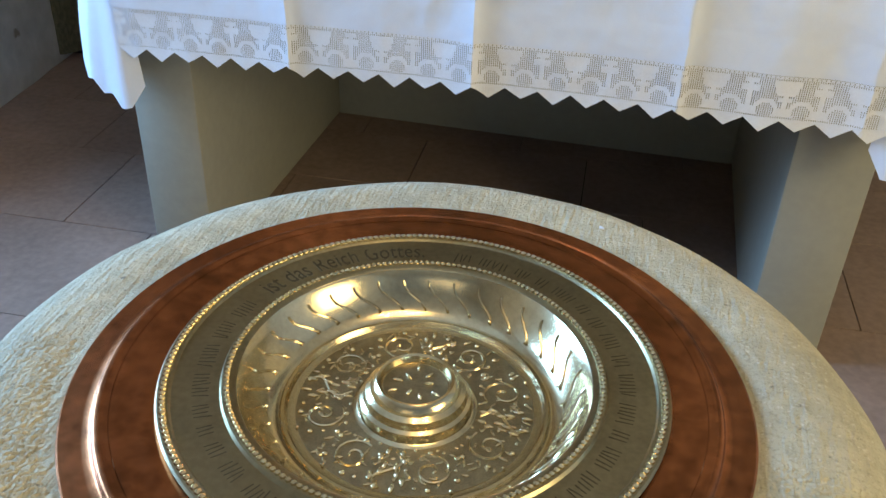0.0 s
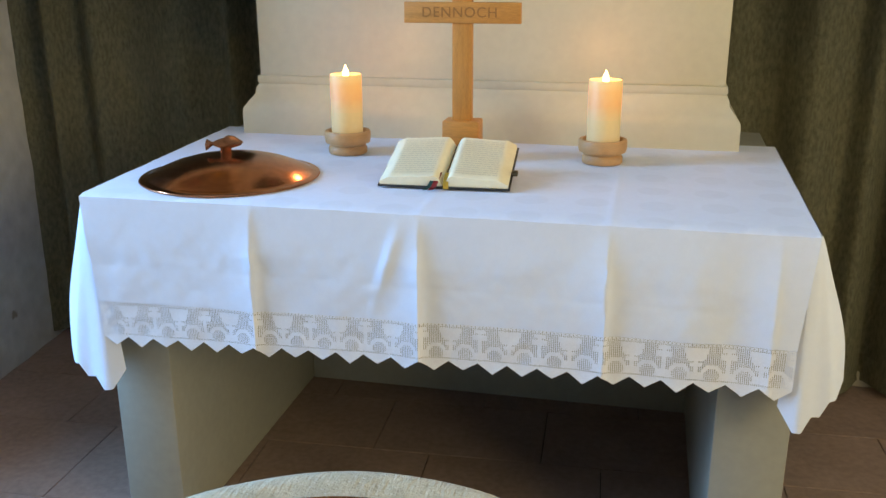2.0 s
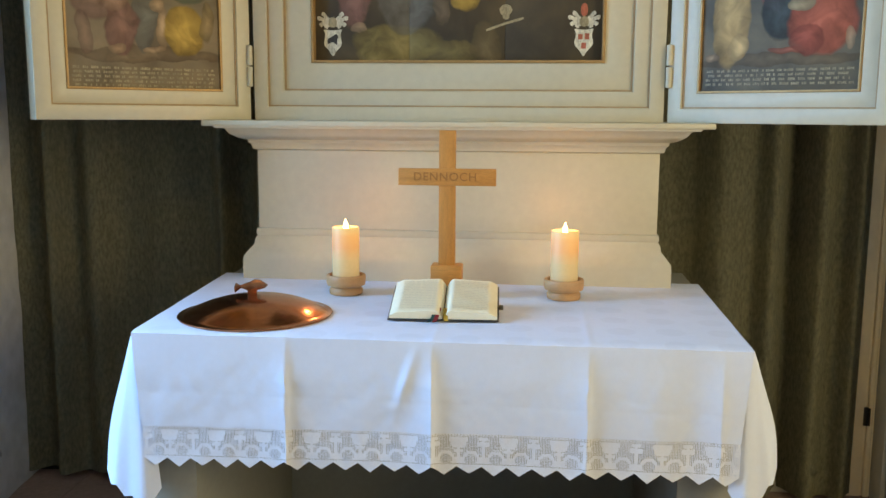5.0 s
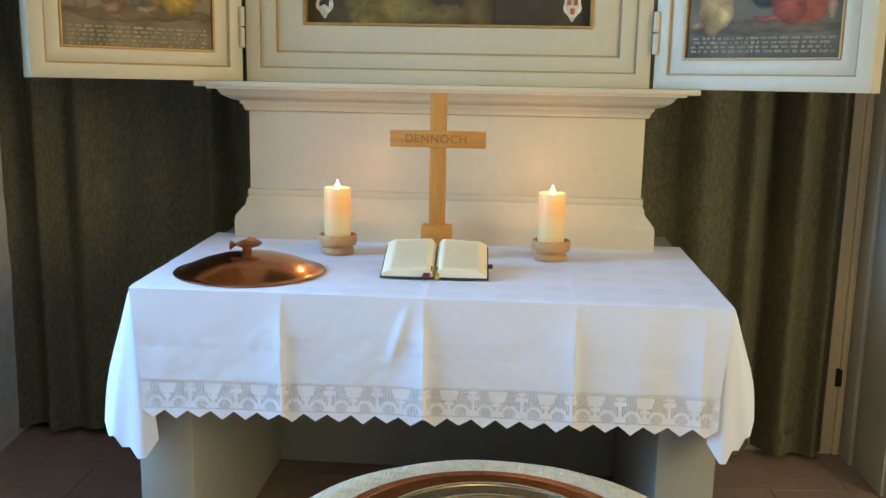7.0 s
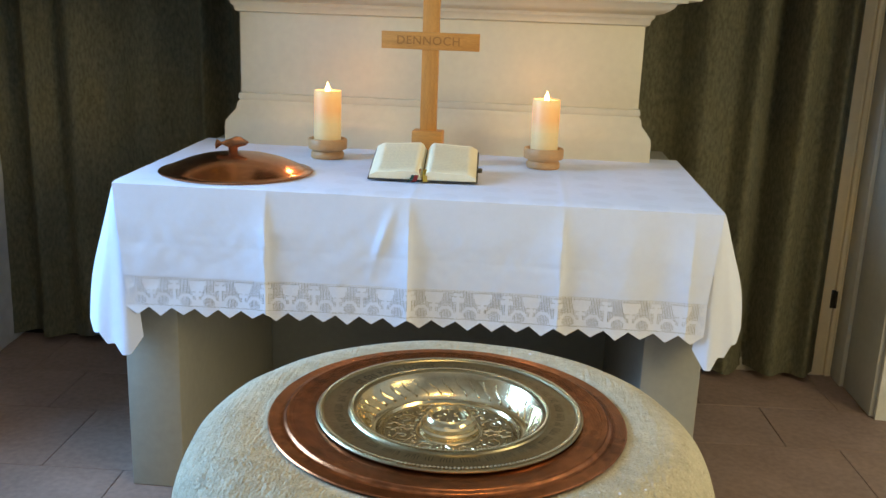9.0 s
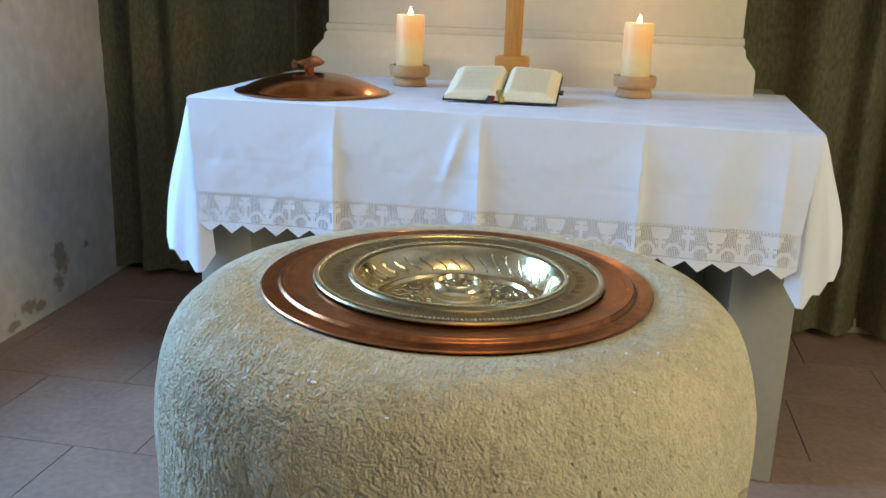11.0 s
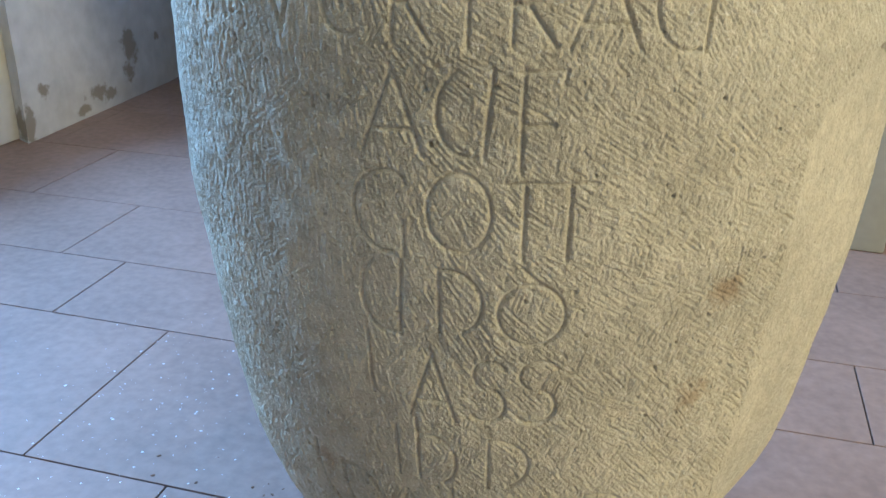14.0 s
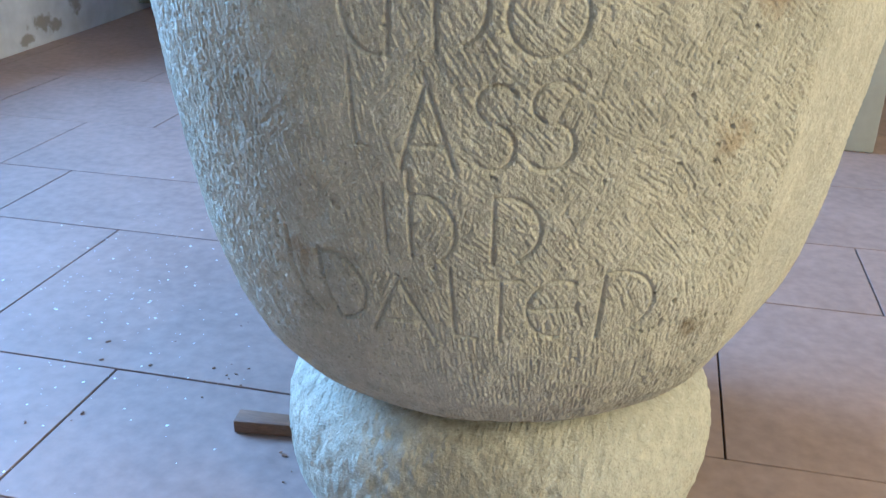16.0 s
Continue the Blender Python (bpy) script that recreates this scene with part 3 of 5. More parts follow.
# ---- altarpiece ----
CX = -0.229
altarpiece = thing("altarpiece", "cream painted winged altarpiece with old panel paintings", "altarpiece")
PF = 2.42
part("predella", box(CX - 0.683, CX + 0.683, PF, 2.80, TOP_Z - 0.005, 1.47, 0.002), CREAM, altarpiece)
part("base_moulding", mitred([(0.0, 1.118), (0.006, 1.115), (0.008, 1.100), (0.004, 1.092), (0.012, 1.080), (0.014, 1.062), (0.030, 1.042), (0.044, 1.022), (0.046, 1.005), (0.046, 0.9396), (0, 0.9396)],
     [(CX - 0.683, 2.79), (CX - 0.683, PF), (CX + 0.683, PF), (CX + 0.683, 2.79)]), CREAM, altarpiece)
part("cornice", mitred([(0.0, 1.388), (0.012, 1.392), (0.016, 1.408), (0.024, 1.414), (0.026, 1.424), (0.050, 1.430), (0.075, 1.445), (0.086, 1.462), (0.112, 1.463), (0.114, 1.470), (0, 1.470)],
     [(CX - 0.683, 2.79), (CX - 0.683, PF), (CX + 0.683, PF), (CX + 0.683, 2.79)]), CREAM, altarpiece)
part("shelf_board", box(CX - 0.838, CX + 0.838, 2.302, 2.80, 1.470, 1.489, 0.004), CREAM, altarpiece)
part("wedge_strip", box(-0.245, -0.115, 2.395, 2.417, 1.489, 1.496, 0.001), CREAM, altarpiece)

TOPH = 3.05


def frame_of(x0, x1, z0, z1, w, ya, yb, bevel=0.003):
    """Rectangular frame in the x-z plane with mitred corners and softened edges."""
    c = min(bevel, w * 0.3)
    prof = [(0, yb), (0, ya + c), (c * 0.3, ya + c * 0.3), (c, ya), (w - c, ya), (w - c * 0.3, ya + c * 0.3), (w, ya + c), (w, yb)]
    bm = bmesh.new()
    cols = []
    for sx, sz in ((0, 0), (1, 0), (1, 1), (0, 1)):
        cols.append([bm.verts.new((x0 + o if sx == 0 else x1 - o, y, z0 + o if sz == 0 else z1 - o)) for o, y in prof])
    n = len(prof)
    for k in range(4):
        a, b = cols[k], cols[(k + 1) % 4]
        for j in range(n):
            bm.faces.new((a[j], b[j], b[(j + 1) % n], a[(j + 1) % n]))
    bmesh.ops.recalc_face_normals(bm, faces=bm.faces[:])
    return bm


def painted_panel(name, stops, seed, patches=()):
    """Old oil paint: broad soft clouds of a few tones, with loose brushed patches (x, z, half width, half height, colour, strength) and craquelure."""
    m = bpy.data.materials.new(name)
    m.use_nodes = True
    nt = m.node_tree
    b = nt.nodes["Principled BSDF"]
    b.inputs["Roughness"].default_value = 0.62
    b.inputs["Specular IOR Level"].default_value = 0.25
    tc = nt.nodes.new("ShaderNodeTexCoord")
    n = nt.nodes.new("ShaderNodeTexNoise")
    n.noise_dimensions = "4D"
    n.inputs["W"].default_value = seed
    n.inputs["Scale"].default_value, n.inputs["Detail"].default_value, n.inputs["Distortion"].default_value = 5, 8, 0.8
    nt.links.new(tc.outputs["Object"], n.inputs["Vector"])
    r = nt.nodes.new("ShaderNodeValToRGB")
    els = r.color_ramp.elements
    for k, (p, c) in enumerate(stops):
        e = els[k] if k < 2 else els.new(p)
        e.position, e.color = p, (*c, 1)
    nt.links.new(n.outputs[0], r.inputs[0])
    colour = r.outputs[0]
    warp = nt.nodes.new("ShaderNodeTexNoise")
    warp.inputs["Scale"].default_value, warp.inputs["Detail"].default_value = 9, 3
    nt.links.new(tc.outputs["Object"], warp.inputs["Vector"])
    sh = nt.nodes.new("ShaderNodeVectorMath")
    sh.operation = "MULTIPLY_ADD"
    sh.inputs[1].default_value = (0.06, 0.0, 0.06)
    nt.links.new(warp.outputs["Color"], sh.inputs[0])
    nt.links.new(tc.outputs["Object"], sh.inputs[2])
    folds = nt.nodes.new("ShaderNodeTexNoise")
    folds.inputs["Scale"].default_value, folds.inputs["Detail"].default_value, folds.inputs["Distortion"].default_value = 16, 4, 0.9
    nt.links.new(sh.outputs[0], folds.inputs["Vector"])
    tone = nt.nodes.new("ShaderNodeMapRange")
    tone.inputs[1].default_value, tone.inputs[2].default_value, tone.inputs[3].default_value, tone.inputs[4].default_value = 0.3, 0.7, 0.62, 1.3
    nt.links.new(folds.outputs[0], tone.inputs[0])
    for x, z, rx, rz, col, strength in patches:
        mp = nt.nodes.new("ShaderNodeMapping")
        mp.inputs["Location"].default_value = (-(x + 0.03) / rx, 0, -(z + 0.03) / rz)
        mp.inputs["Scale"].default_value = (1 / rx, 0, 1 / rz)
        nt.links.new(sh.outputs[0], mp.inputs["Vector"])
        ln = nt.nodes.new("ShaderNodeVectorMath")
        ln.operation = "LENGTH"
        nt.links.new(mp.outputs[0], ln.inputs[0])
        mr = nt.nodes.new("ShaderNodeMapRange")
        mr.inputs[1].default_value, mr.inputs[2].default_value, mr.inputs[3].default_value, mr.inputs[4].default_value = 0.93, 1.05, strength, 0.0
        nt.links.new(ln.outputs["Value"], mr.inputs[0])
        sc = nt.nodes.new("ShaderNodeVectorMath")
        sc.operation = "SCALE"
        sc.inputs[0].default_value = col
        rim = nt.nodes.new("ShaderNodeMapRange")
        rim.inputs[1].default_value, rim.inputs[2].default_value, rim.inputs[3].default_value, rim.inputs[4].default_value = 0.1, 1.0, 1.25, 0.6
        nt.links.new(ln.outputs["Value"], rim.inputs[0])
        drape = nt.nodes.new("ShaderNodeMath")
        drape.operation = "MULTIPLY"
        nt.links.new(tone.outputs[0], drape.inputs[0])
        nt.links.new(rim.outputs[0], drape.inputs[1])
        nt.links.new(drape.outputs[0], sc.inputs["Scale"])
        mix = nt.nodes.new("ShaderNodeMix")
        mix.data_type = "RGBA"
        nt.links.new(mr.outputs[0], mix.inputs["Factor"])
        nt.links.new(colour, mix.inputs["A"])
        nt.links.new(sc.outputs[0], mix.inputs["B"])
        colour = mix.outputs["Result"]
    nt.links.new(colour, b.inputs["Base Color"])
    v = nt.nodes.new("ShaderNodeTexNoise")
    v.inputs["Scale"].default_value, v.inputs["Detail"].default_value = 90, 6
    nt.links.new(tc.outputs["Object"], v.inputs["Vector"])
    bp = nt.nodes.new("ShaderNodeBump")
    bp.inputs["Distance"].default_value = 0.0005
    nt.links.new(v.outputs[0], bp.inputs["Height"])
    nt.links.new(bp.outputs[0], b.inputs["Normal"])
    return m


C_ROSE, C_OCHRE, C_GREEN, C_PALE, C_RED, C_GOLD, C_TEAL, C_MOSS = (0.23, 0.125, 0.10), (0.40, 0.28, 0.06), (0.12, 0.15, 0.10), (0.36, 0.26, 0.16), (0.34, 0.10, 0.06), (0.42, 0.29, 0.12), (0.045, 0.06, 0.065), (0.22, 0.18, 0.065)
Z0 = 1.590
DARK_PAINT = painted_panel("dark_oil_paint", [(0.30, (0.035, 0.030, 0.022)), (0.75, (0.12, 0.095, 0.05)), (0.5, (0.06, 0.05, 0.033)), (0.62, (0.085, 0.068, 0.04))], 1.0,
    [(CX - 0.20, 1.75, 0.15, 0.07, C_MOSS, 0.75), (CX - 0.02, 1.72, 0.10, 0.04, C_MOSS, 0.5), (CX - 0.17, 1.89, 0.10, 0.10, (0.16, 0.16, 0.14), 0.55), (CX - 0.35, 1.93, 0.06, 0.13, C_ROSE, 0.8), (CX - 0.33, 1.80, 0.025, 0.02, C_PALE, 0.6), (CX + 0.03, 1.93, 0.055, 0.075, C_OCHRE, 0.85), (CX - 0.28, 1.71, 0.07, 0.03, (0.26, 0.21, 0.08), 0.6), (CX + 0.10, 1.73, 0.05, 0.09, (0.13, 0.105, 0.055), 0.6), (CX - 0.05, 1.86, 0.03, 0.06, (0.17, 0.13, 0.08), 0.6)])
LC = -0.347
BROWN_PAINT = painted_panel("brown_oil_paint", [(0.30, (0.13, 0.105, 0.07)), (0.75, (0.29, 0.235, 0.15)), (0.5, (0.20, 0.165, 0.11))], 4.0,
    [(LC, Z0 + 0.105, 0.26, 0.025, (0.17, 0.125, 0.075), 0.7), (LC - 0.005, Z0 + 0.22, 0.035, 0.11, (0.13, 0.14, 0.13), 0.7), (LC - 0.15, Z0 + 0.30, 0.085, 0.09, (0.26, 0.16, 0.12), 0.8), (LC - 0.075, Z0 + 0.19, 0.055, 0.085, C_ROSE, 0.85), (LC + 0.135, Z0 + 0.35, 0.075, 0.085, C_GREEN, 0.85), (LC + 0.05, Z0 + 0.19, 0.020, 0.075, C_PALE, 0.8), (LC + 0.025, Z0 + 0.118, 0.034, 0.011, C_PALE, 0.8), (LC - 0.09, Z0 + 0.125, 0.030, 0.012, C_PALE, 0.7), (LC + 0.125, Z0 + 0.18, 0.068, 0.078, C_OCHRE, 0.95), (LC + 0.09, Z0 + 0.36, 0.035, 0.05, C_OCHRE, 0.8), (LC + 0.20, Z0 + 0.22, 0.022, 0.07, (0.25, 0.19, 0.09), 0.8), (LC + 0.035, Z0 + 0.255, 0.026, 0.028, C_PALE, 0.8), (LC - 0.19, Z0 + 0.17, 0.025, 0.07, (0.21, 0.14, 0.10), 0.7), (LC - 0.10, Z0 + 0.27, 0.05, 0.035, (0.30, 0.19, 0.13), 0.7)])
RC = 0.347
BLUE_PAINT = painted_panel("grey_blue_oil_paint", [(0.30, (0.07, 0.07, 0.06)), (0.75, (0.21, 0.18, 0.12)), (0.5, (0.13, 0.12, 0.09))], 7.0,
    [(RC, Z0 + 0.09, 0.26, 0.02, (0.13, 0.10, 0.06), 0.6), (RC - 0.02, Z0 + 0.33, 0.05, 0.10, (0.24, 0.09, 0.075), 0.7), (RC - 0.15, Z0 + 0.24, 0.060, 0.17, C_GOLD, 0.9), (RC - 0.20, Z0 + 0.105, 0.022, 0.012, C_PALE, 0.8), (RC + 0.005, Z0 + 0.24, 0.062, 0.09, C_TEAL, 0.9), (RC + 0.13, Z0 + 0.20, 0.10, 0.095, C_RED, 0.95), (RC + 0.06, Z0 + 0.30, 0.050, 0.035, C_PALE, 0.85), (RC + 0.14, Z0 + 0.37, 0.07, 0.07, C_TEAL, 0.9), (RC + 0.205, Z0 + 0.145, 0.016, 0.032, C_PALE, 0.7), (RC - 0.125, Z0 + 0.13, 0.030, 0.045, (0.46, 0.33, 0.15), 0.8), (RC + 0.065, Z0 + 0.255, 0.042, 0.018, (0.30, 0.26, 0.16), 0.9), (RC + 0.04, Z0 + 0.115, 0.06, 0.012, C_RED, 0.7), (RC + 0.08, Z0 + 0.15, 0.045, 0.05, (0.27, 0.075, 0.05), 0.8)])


def paint(name, c):
    return material(name, c, 0.4, 0, 0.45, 14, 0.0006, 80, stretch=(2.5, 1, 1))


P_RED = paint("red_oil", (0.34, 0.09, 0.05))
P_WHITE, P_LETTER, P_BLACK = paint("white_oil", (0.55, 0.53, 0.42)), paint("letter_oil", (0.27, 0.235, 0.14)), paint("black_oil", (0.03, 0.028, 0.025))


def blob(outline, y, thick=0.0012):
    """A flat patch of paint in the x-z plane with a softened, rounded outline."""
    pts = [Vector(p) for p in outline]
    for _ in range(2):
        nxt = []
        for a, b in zip(pts, pts[1:] + pts[:1]):
            nxt += [a.lerp(b, 0.25), a.lerp(b, 0.75)]
        pts = nxt
    bm = bmesh.new()
    f = bm.faces.new([bm.verts.new((p.x, y, p.y)) for p in pts])
    g = bmesh.ops.extrude_face_region(bm, geom=[f])
    for v in g["geom"]:
        if isinstance(v, bmesh.types.BMVert):
            v.co.y -= thick
    bmesh.ops.recalc_face_normals(bm, faces=bm.faces[:])
    bmesh.ops.triangulate(bm, faces=[f for f in bm.faces if len(f.verts) > 4])
    return bm


def letter_bars(x0, x1, z_top, lines, pitch, y, rng):
    """Rows of small bars that stand for an illegible painted inscription."""
    out = []
    for k in range(lines):
        x = x0 + rng.uniform(0, 0.015)
        while x < x1 - 0.012:
            w = rng.uniform(0.006, 0.03)
            w = min(w, x1 - x)
            xx = x
            while xx < x + w - 0.003:
                lw = rng.uniform(0.0022, 0.0045)
                out.append(box(xx, xx + lw, y - 0.001, y, z_top - k * pitch - 0.0085, z_top - k * pitch - rng.uniform(0, 0.002), 0))
                xx += lw + 0.002
            x += w + rng.uniform(0.006, 0.010)
    return merged(out)


# central shrine
shrine = part("shrine_frame", merged([
    frame_of(CX - 0.689, CX + 0.689, 1.489, TOPH, 0.047, PF, 2.80, 0.003)]), CREAM, altarpiece)
part("inner_frame", frame_of(CX - 0.642, CX + 0.642, 1.536, TOPH - 0.047, 0.054, PF + 0.012, 2.79, 0.006), CREAM, altarpiece)
part("ochre_line", frame_of(CX - 0.6425, CX + 0.6425, 1.5355, TOPH - 0.0465, 0.006, PF + 0.008, PF + 0.02, 0.001), CREAM_LINE, altarpiece)
part("mat_board", frame_of(CX - 0.588, CX + 0.588, 1.590, TOPH - 0.10, 0.094, PF + 0.027, 2.78, 0.004), CREAM, altarpiece)
part("ochre_line", frame_of(CX - 0.5885, CX + 0.5885, 1.5895, TOPH - 0.0995, 0.007, PF + 0.022, PF + 0.035, 0.001), CREAM_LINE, altarpiece)
part("gilt_moulding", frame_of(CX - 0.495, CX + 0.495, 1.683, TOPH - 0.19, 0.010, PF + 0.022, 2.60, 0.003), GILT, altarpiece, "thin gilt moulding")
pc = part("center_painting", box(CX - 0.487, CX + 0.487, 2.482, 2.56, 1.690, TOPH - 0.19, 0.001), DARK_PAINT, altarpiece, "dark old oil painting on three boards")
for k in range(3):
    part("board", box(CX - 0.487 + k * 0.3255, CX - 0.487 + (k + 1) * 0.3245, 2.475, 2.4818, 1.691, TOPH - 0.191, 0.001), DARK_PAINT, pc)


def center_painting_details():
    y = 2.4745
    z = 1.696
    for sx, inner in ((-1, P_BLACK), (1, P_RED)):
        x = CX + sx * 0.425
        part("shield", blob([(x - 0.036, z + 0.104), (x - 0.024, z + 0.085), (x - 0.034, z + 0.05), (x - 0.012, z + 0.03), (x, z + 0.006), (x + 0.012, z + 0.03), (x + 0.034, z + 0.05), (x + 0.024, z + 0.085), (x + 0.036, z + 0.104), (x, z + 0.096)], y), P_WHITE, pc, "painted white shield")
        part("shield_charge", merged([box(x - 0.019, x - 0.004, y - 0.0016, y - 0.0010, z + 0.066, z + 0.084, 0), box(x + 0.003, x + 0.018, y - 0.0016, y - 0.0010, z + 0.066, z + 0.086, 0), box(x - 0.008, x + 0.008, y - 0.0016, y - 0.0010, z + 0.036, z + 0.056, 0)]) if sx > 0 else
             blob([(x - 0.018, z + 0.05), (x - 0.02, z + 0.07), (x - 0.004, z + 0.076), (x + 0.012, z + 0.088), (x + 0.02, z + 0.078), (x + 0.014, z + 0.066), (x + 0.016, z + 0.046), (x + 0.004, z + 0.058), (x - 0.008, z + 0.058)], y - 0.0012, 0.0006), inner, pc)
        for w in (-1, 1):
            lobes = []
            for q, (turn, reach) in enumerate(((-12, 0.040), (22, 0.050), (52, 0.046), (-48, 0.026))):
                ca, sa = math.cos(radians(turn)), math.sin(radians(turn))
                ox, oz = x + w * 0.010, z + 0.124
                leaf = [(0.0, -0.004), (0.45, -0.009), (0.62, -0.004), (0.80, -0.010), (1.0, 0.003), (0.72, 0.008), (0.5, 0.005), (0.3, 0.009), (0.0, 0.004)]
                pts = [(ox + w * (u * reach * ca - v * sa), oz + u * reach * sa + v * ca) for u, v in leaf]
                lobes.append(blob(pts, y - 0.0002 * q))
            part("leaf_patch", merged(lobes), P_WHITE, pc)
        part("helmet_patch", blob([(x - 0.014, z + 0.108), (x - 0.016, z + 0.13), (x - 0.006, z + 0.142), (x + 0.008, z + 0.142), (x + 0.016, z + 0.128), (x + 0.013, z + 0.108)], y - 0.001), P_LETTER, pc)
        if sx > 0:
            part("crest_patch", blob([(x - 0.012, z + 0.142), (x - 0.012, z + 0.182), (x + 0.010, z + 0.185), (x + 0.012, z + 0.142)], y), inner, pc)
    sk = (CX + 0.165, 1.858)
    part("skull_patch", merged([blob([(sk[0] + 0.024 * math.cos(k), sk[1] + 0.022 * math.sin(k)) for k in range(6)], y), blob([(sk[0] - 0.012, sk[1] - 0.012), (sk[0] - 0.010, sk[1] - 0.030), (sk[0] + 0.010, sk[1] - 0.030), (sk[0] + 0.013, sk[1] - 0.012)], y - 0.0002)]), P_LETTER, pc, "pale painted round patch")
    part("bone_patch", blob([(sk[0] - 0.068, 1.792), (sk[0] - 0.060, 1.790), (sk[0], 1.812), (sk[0] + 0.055, 1.826), (sk[0] + 0.062, 1.834), (sk[0] + 0.052, 1.835), (sk[0] - 0.002, 1.819), (sk[0] - 0.062, 1.799)], y), P_LETTER, pc)


center_painting_details()


def wing(side, angle, seed):
    """Hinged wing with a stepped frame and a painted panel; u runs from the hinge outwards."""
    hx = CX + side * 0.696
    m = pose(hx, PF - 0.004, 0, 0, 0, -angle if side > 0 else angle)
    w = part("wing", frame_of(*((0.004, 0.69) if side > 0 else (-0.69, -0.004)), 1.489, TOPH, 0.046, 0.0, 0.095, 0.003), CREAM, altarpiece, "open cream painted wing", m)

    def span(a, b):
        return (a, b) if side > 0 else (-b, -a)
    part("inner_frame", frame_of(*span(0.050, 0.644), 1.535, TOPH - 0.046, 0.050, 0.012, 0.042, 0.005), CREAM, w)
    part("ochre_line", frame_of(*span(0.0495, 0.6445), 1.5345, TOPH - 0.0455, 0.006, 0.008, 0.02, 0.001), CREAM_LINE, w)
    part("gilt_moulding", frame_of(*span(0.098, 0.596), 1.583, TOPH - 0.094, 0.008, 0.009, 0.04, 0.002), GILT, w)
    a, b = span(0.105, 0.589)
    p = part("painting", box(a, b, 0.020, 0.038, 1.590, TOPH - 0.1, 0.001), BROWN_PAINT if side < 0 else BLUE_PAINT, w, "faded oil painting with a lettered foot")
    rng = random.Random(seed)
    y = 0.0195
    z = 1.588
    part("inscription", letter_bars(a + 0.012, b - 0.012, z + 0.068, 5 if side < 0 else 4, 0.0135, y, rng), P_LETTER, p, "illegible painted lines of lettering")
    part("wing_hinge", merged([lathe([(0, 1.60), (0.010, 1.603), (0.010, 1.668), (0, 1.67)], 14), lathe([(0, 1.672), (0.010, 1.674), (0.010, 1.738), (0, 1.742)], 14)]), CREAM, altarpiece, "painted barrel hinge", pose(hx + side * 0.003, PF - 0.012, 0))


wing(-1, 40, 3)
wing(1, 35, 5)

# ---- curtains ----


def curtain(x0, x1, y, folds, z0, z1, seed):
    bm = bmesh.new()
    nx, nz = 220, 30
    ph = random.Random(seed).uniform(0, 6)
    cols = []
    for i in range(nx + 1):
        x = x0 + (x1 - x0) * i / nx
        col = []
        for j in range(nz + 1):
            s = j / nz
            z = z0 + (z1 - z0) * s
            d = 0.0
            for c, w, a in folds:
                q = (x - c - 0.02 * (1 - s) * math.sin(c * 20)) / w
                d += a * math.exp(-q * q)
            d += 0.020 * noise.noise((x * 7 + ph, z * 0.35, seed)) + 0.005 * noise.noise((x * 19, z * 0.8, seed + 4))
            col.append(bm.verts.new((x, y - d, z + 0.006 * math.sin(x * 30 + seed) * (1 - s))))
        cols.append(col)
    for c, d in zip(cols, cols[1:]):
        for j in range(nz):
            bm.faces.new((c[j], d[j], d[j + 1], c[j + 1]))
    bmesh.ops.solidify(bm, geom=bm.faces[:], thickness=0.004)
    return bm


def curtain_thing(label, x0, x1, y, folds, z0, seed):
    c = thing("curtain", label, "curtain", "curtains beside the altar")
    part("curtain_cloth", curtain(x0, x1, y, folds, z0, 3.4, seed), CURTAIN, c)
    hem = curtain(x0, x1, y - 0.004, folds, z0 - 0.001, z0 + 0.10, seed)
    part("hem", hem, CURTAIN, c, "stitched lower hem")
    return c


curtain_thing("dark grey-green curtain hanging in heavy folds to the floor", -2.06, -0.80, 2.83, [(-2.02, 0.035, 0.06), (-1.87, 0.045, 0.10), (-1.70, 0.06, 0.07), (-1.36, 0.09, 0.03), (-1.17, 0.040, 0.11), (-1.00, 0.04, 0.09)], 0.035, 2)
curtain_thing("dark olive curtain hanging in soft folds beside the door frame", 0.36, 1.31, 2.93, [(0.50, 0.05, 0.04), (0.74, 0.10, 0.10), (0.94, 0.05, 0.09), (1.02, 0.03, -0.06), (1.13, 0.05, 0.10), (1.26, 0.03, 0.06)], 0.03, 6)
structure("baseboard", box(-2.04, 1.30, 2.975, 2.999, 0, 0.06, 0.004), CREAM, "white painted skirting behind the curtains")

# ---- things on the altar ----


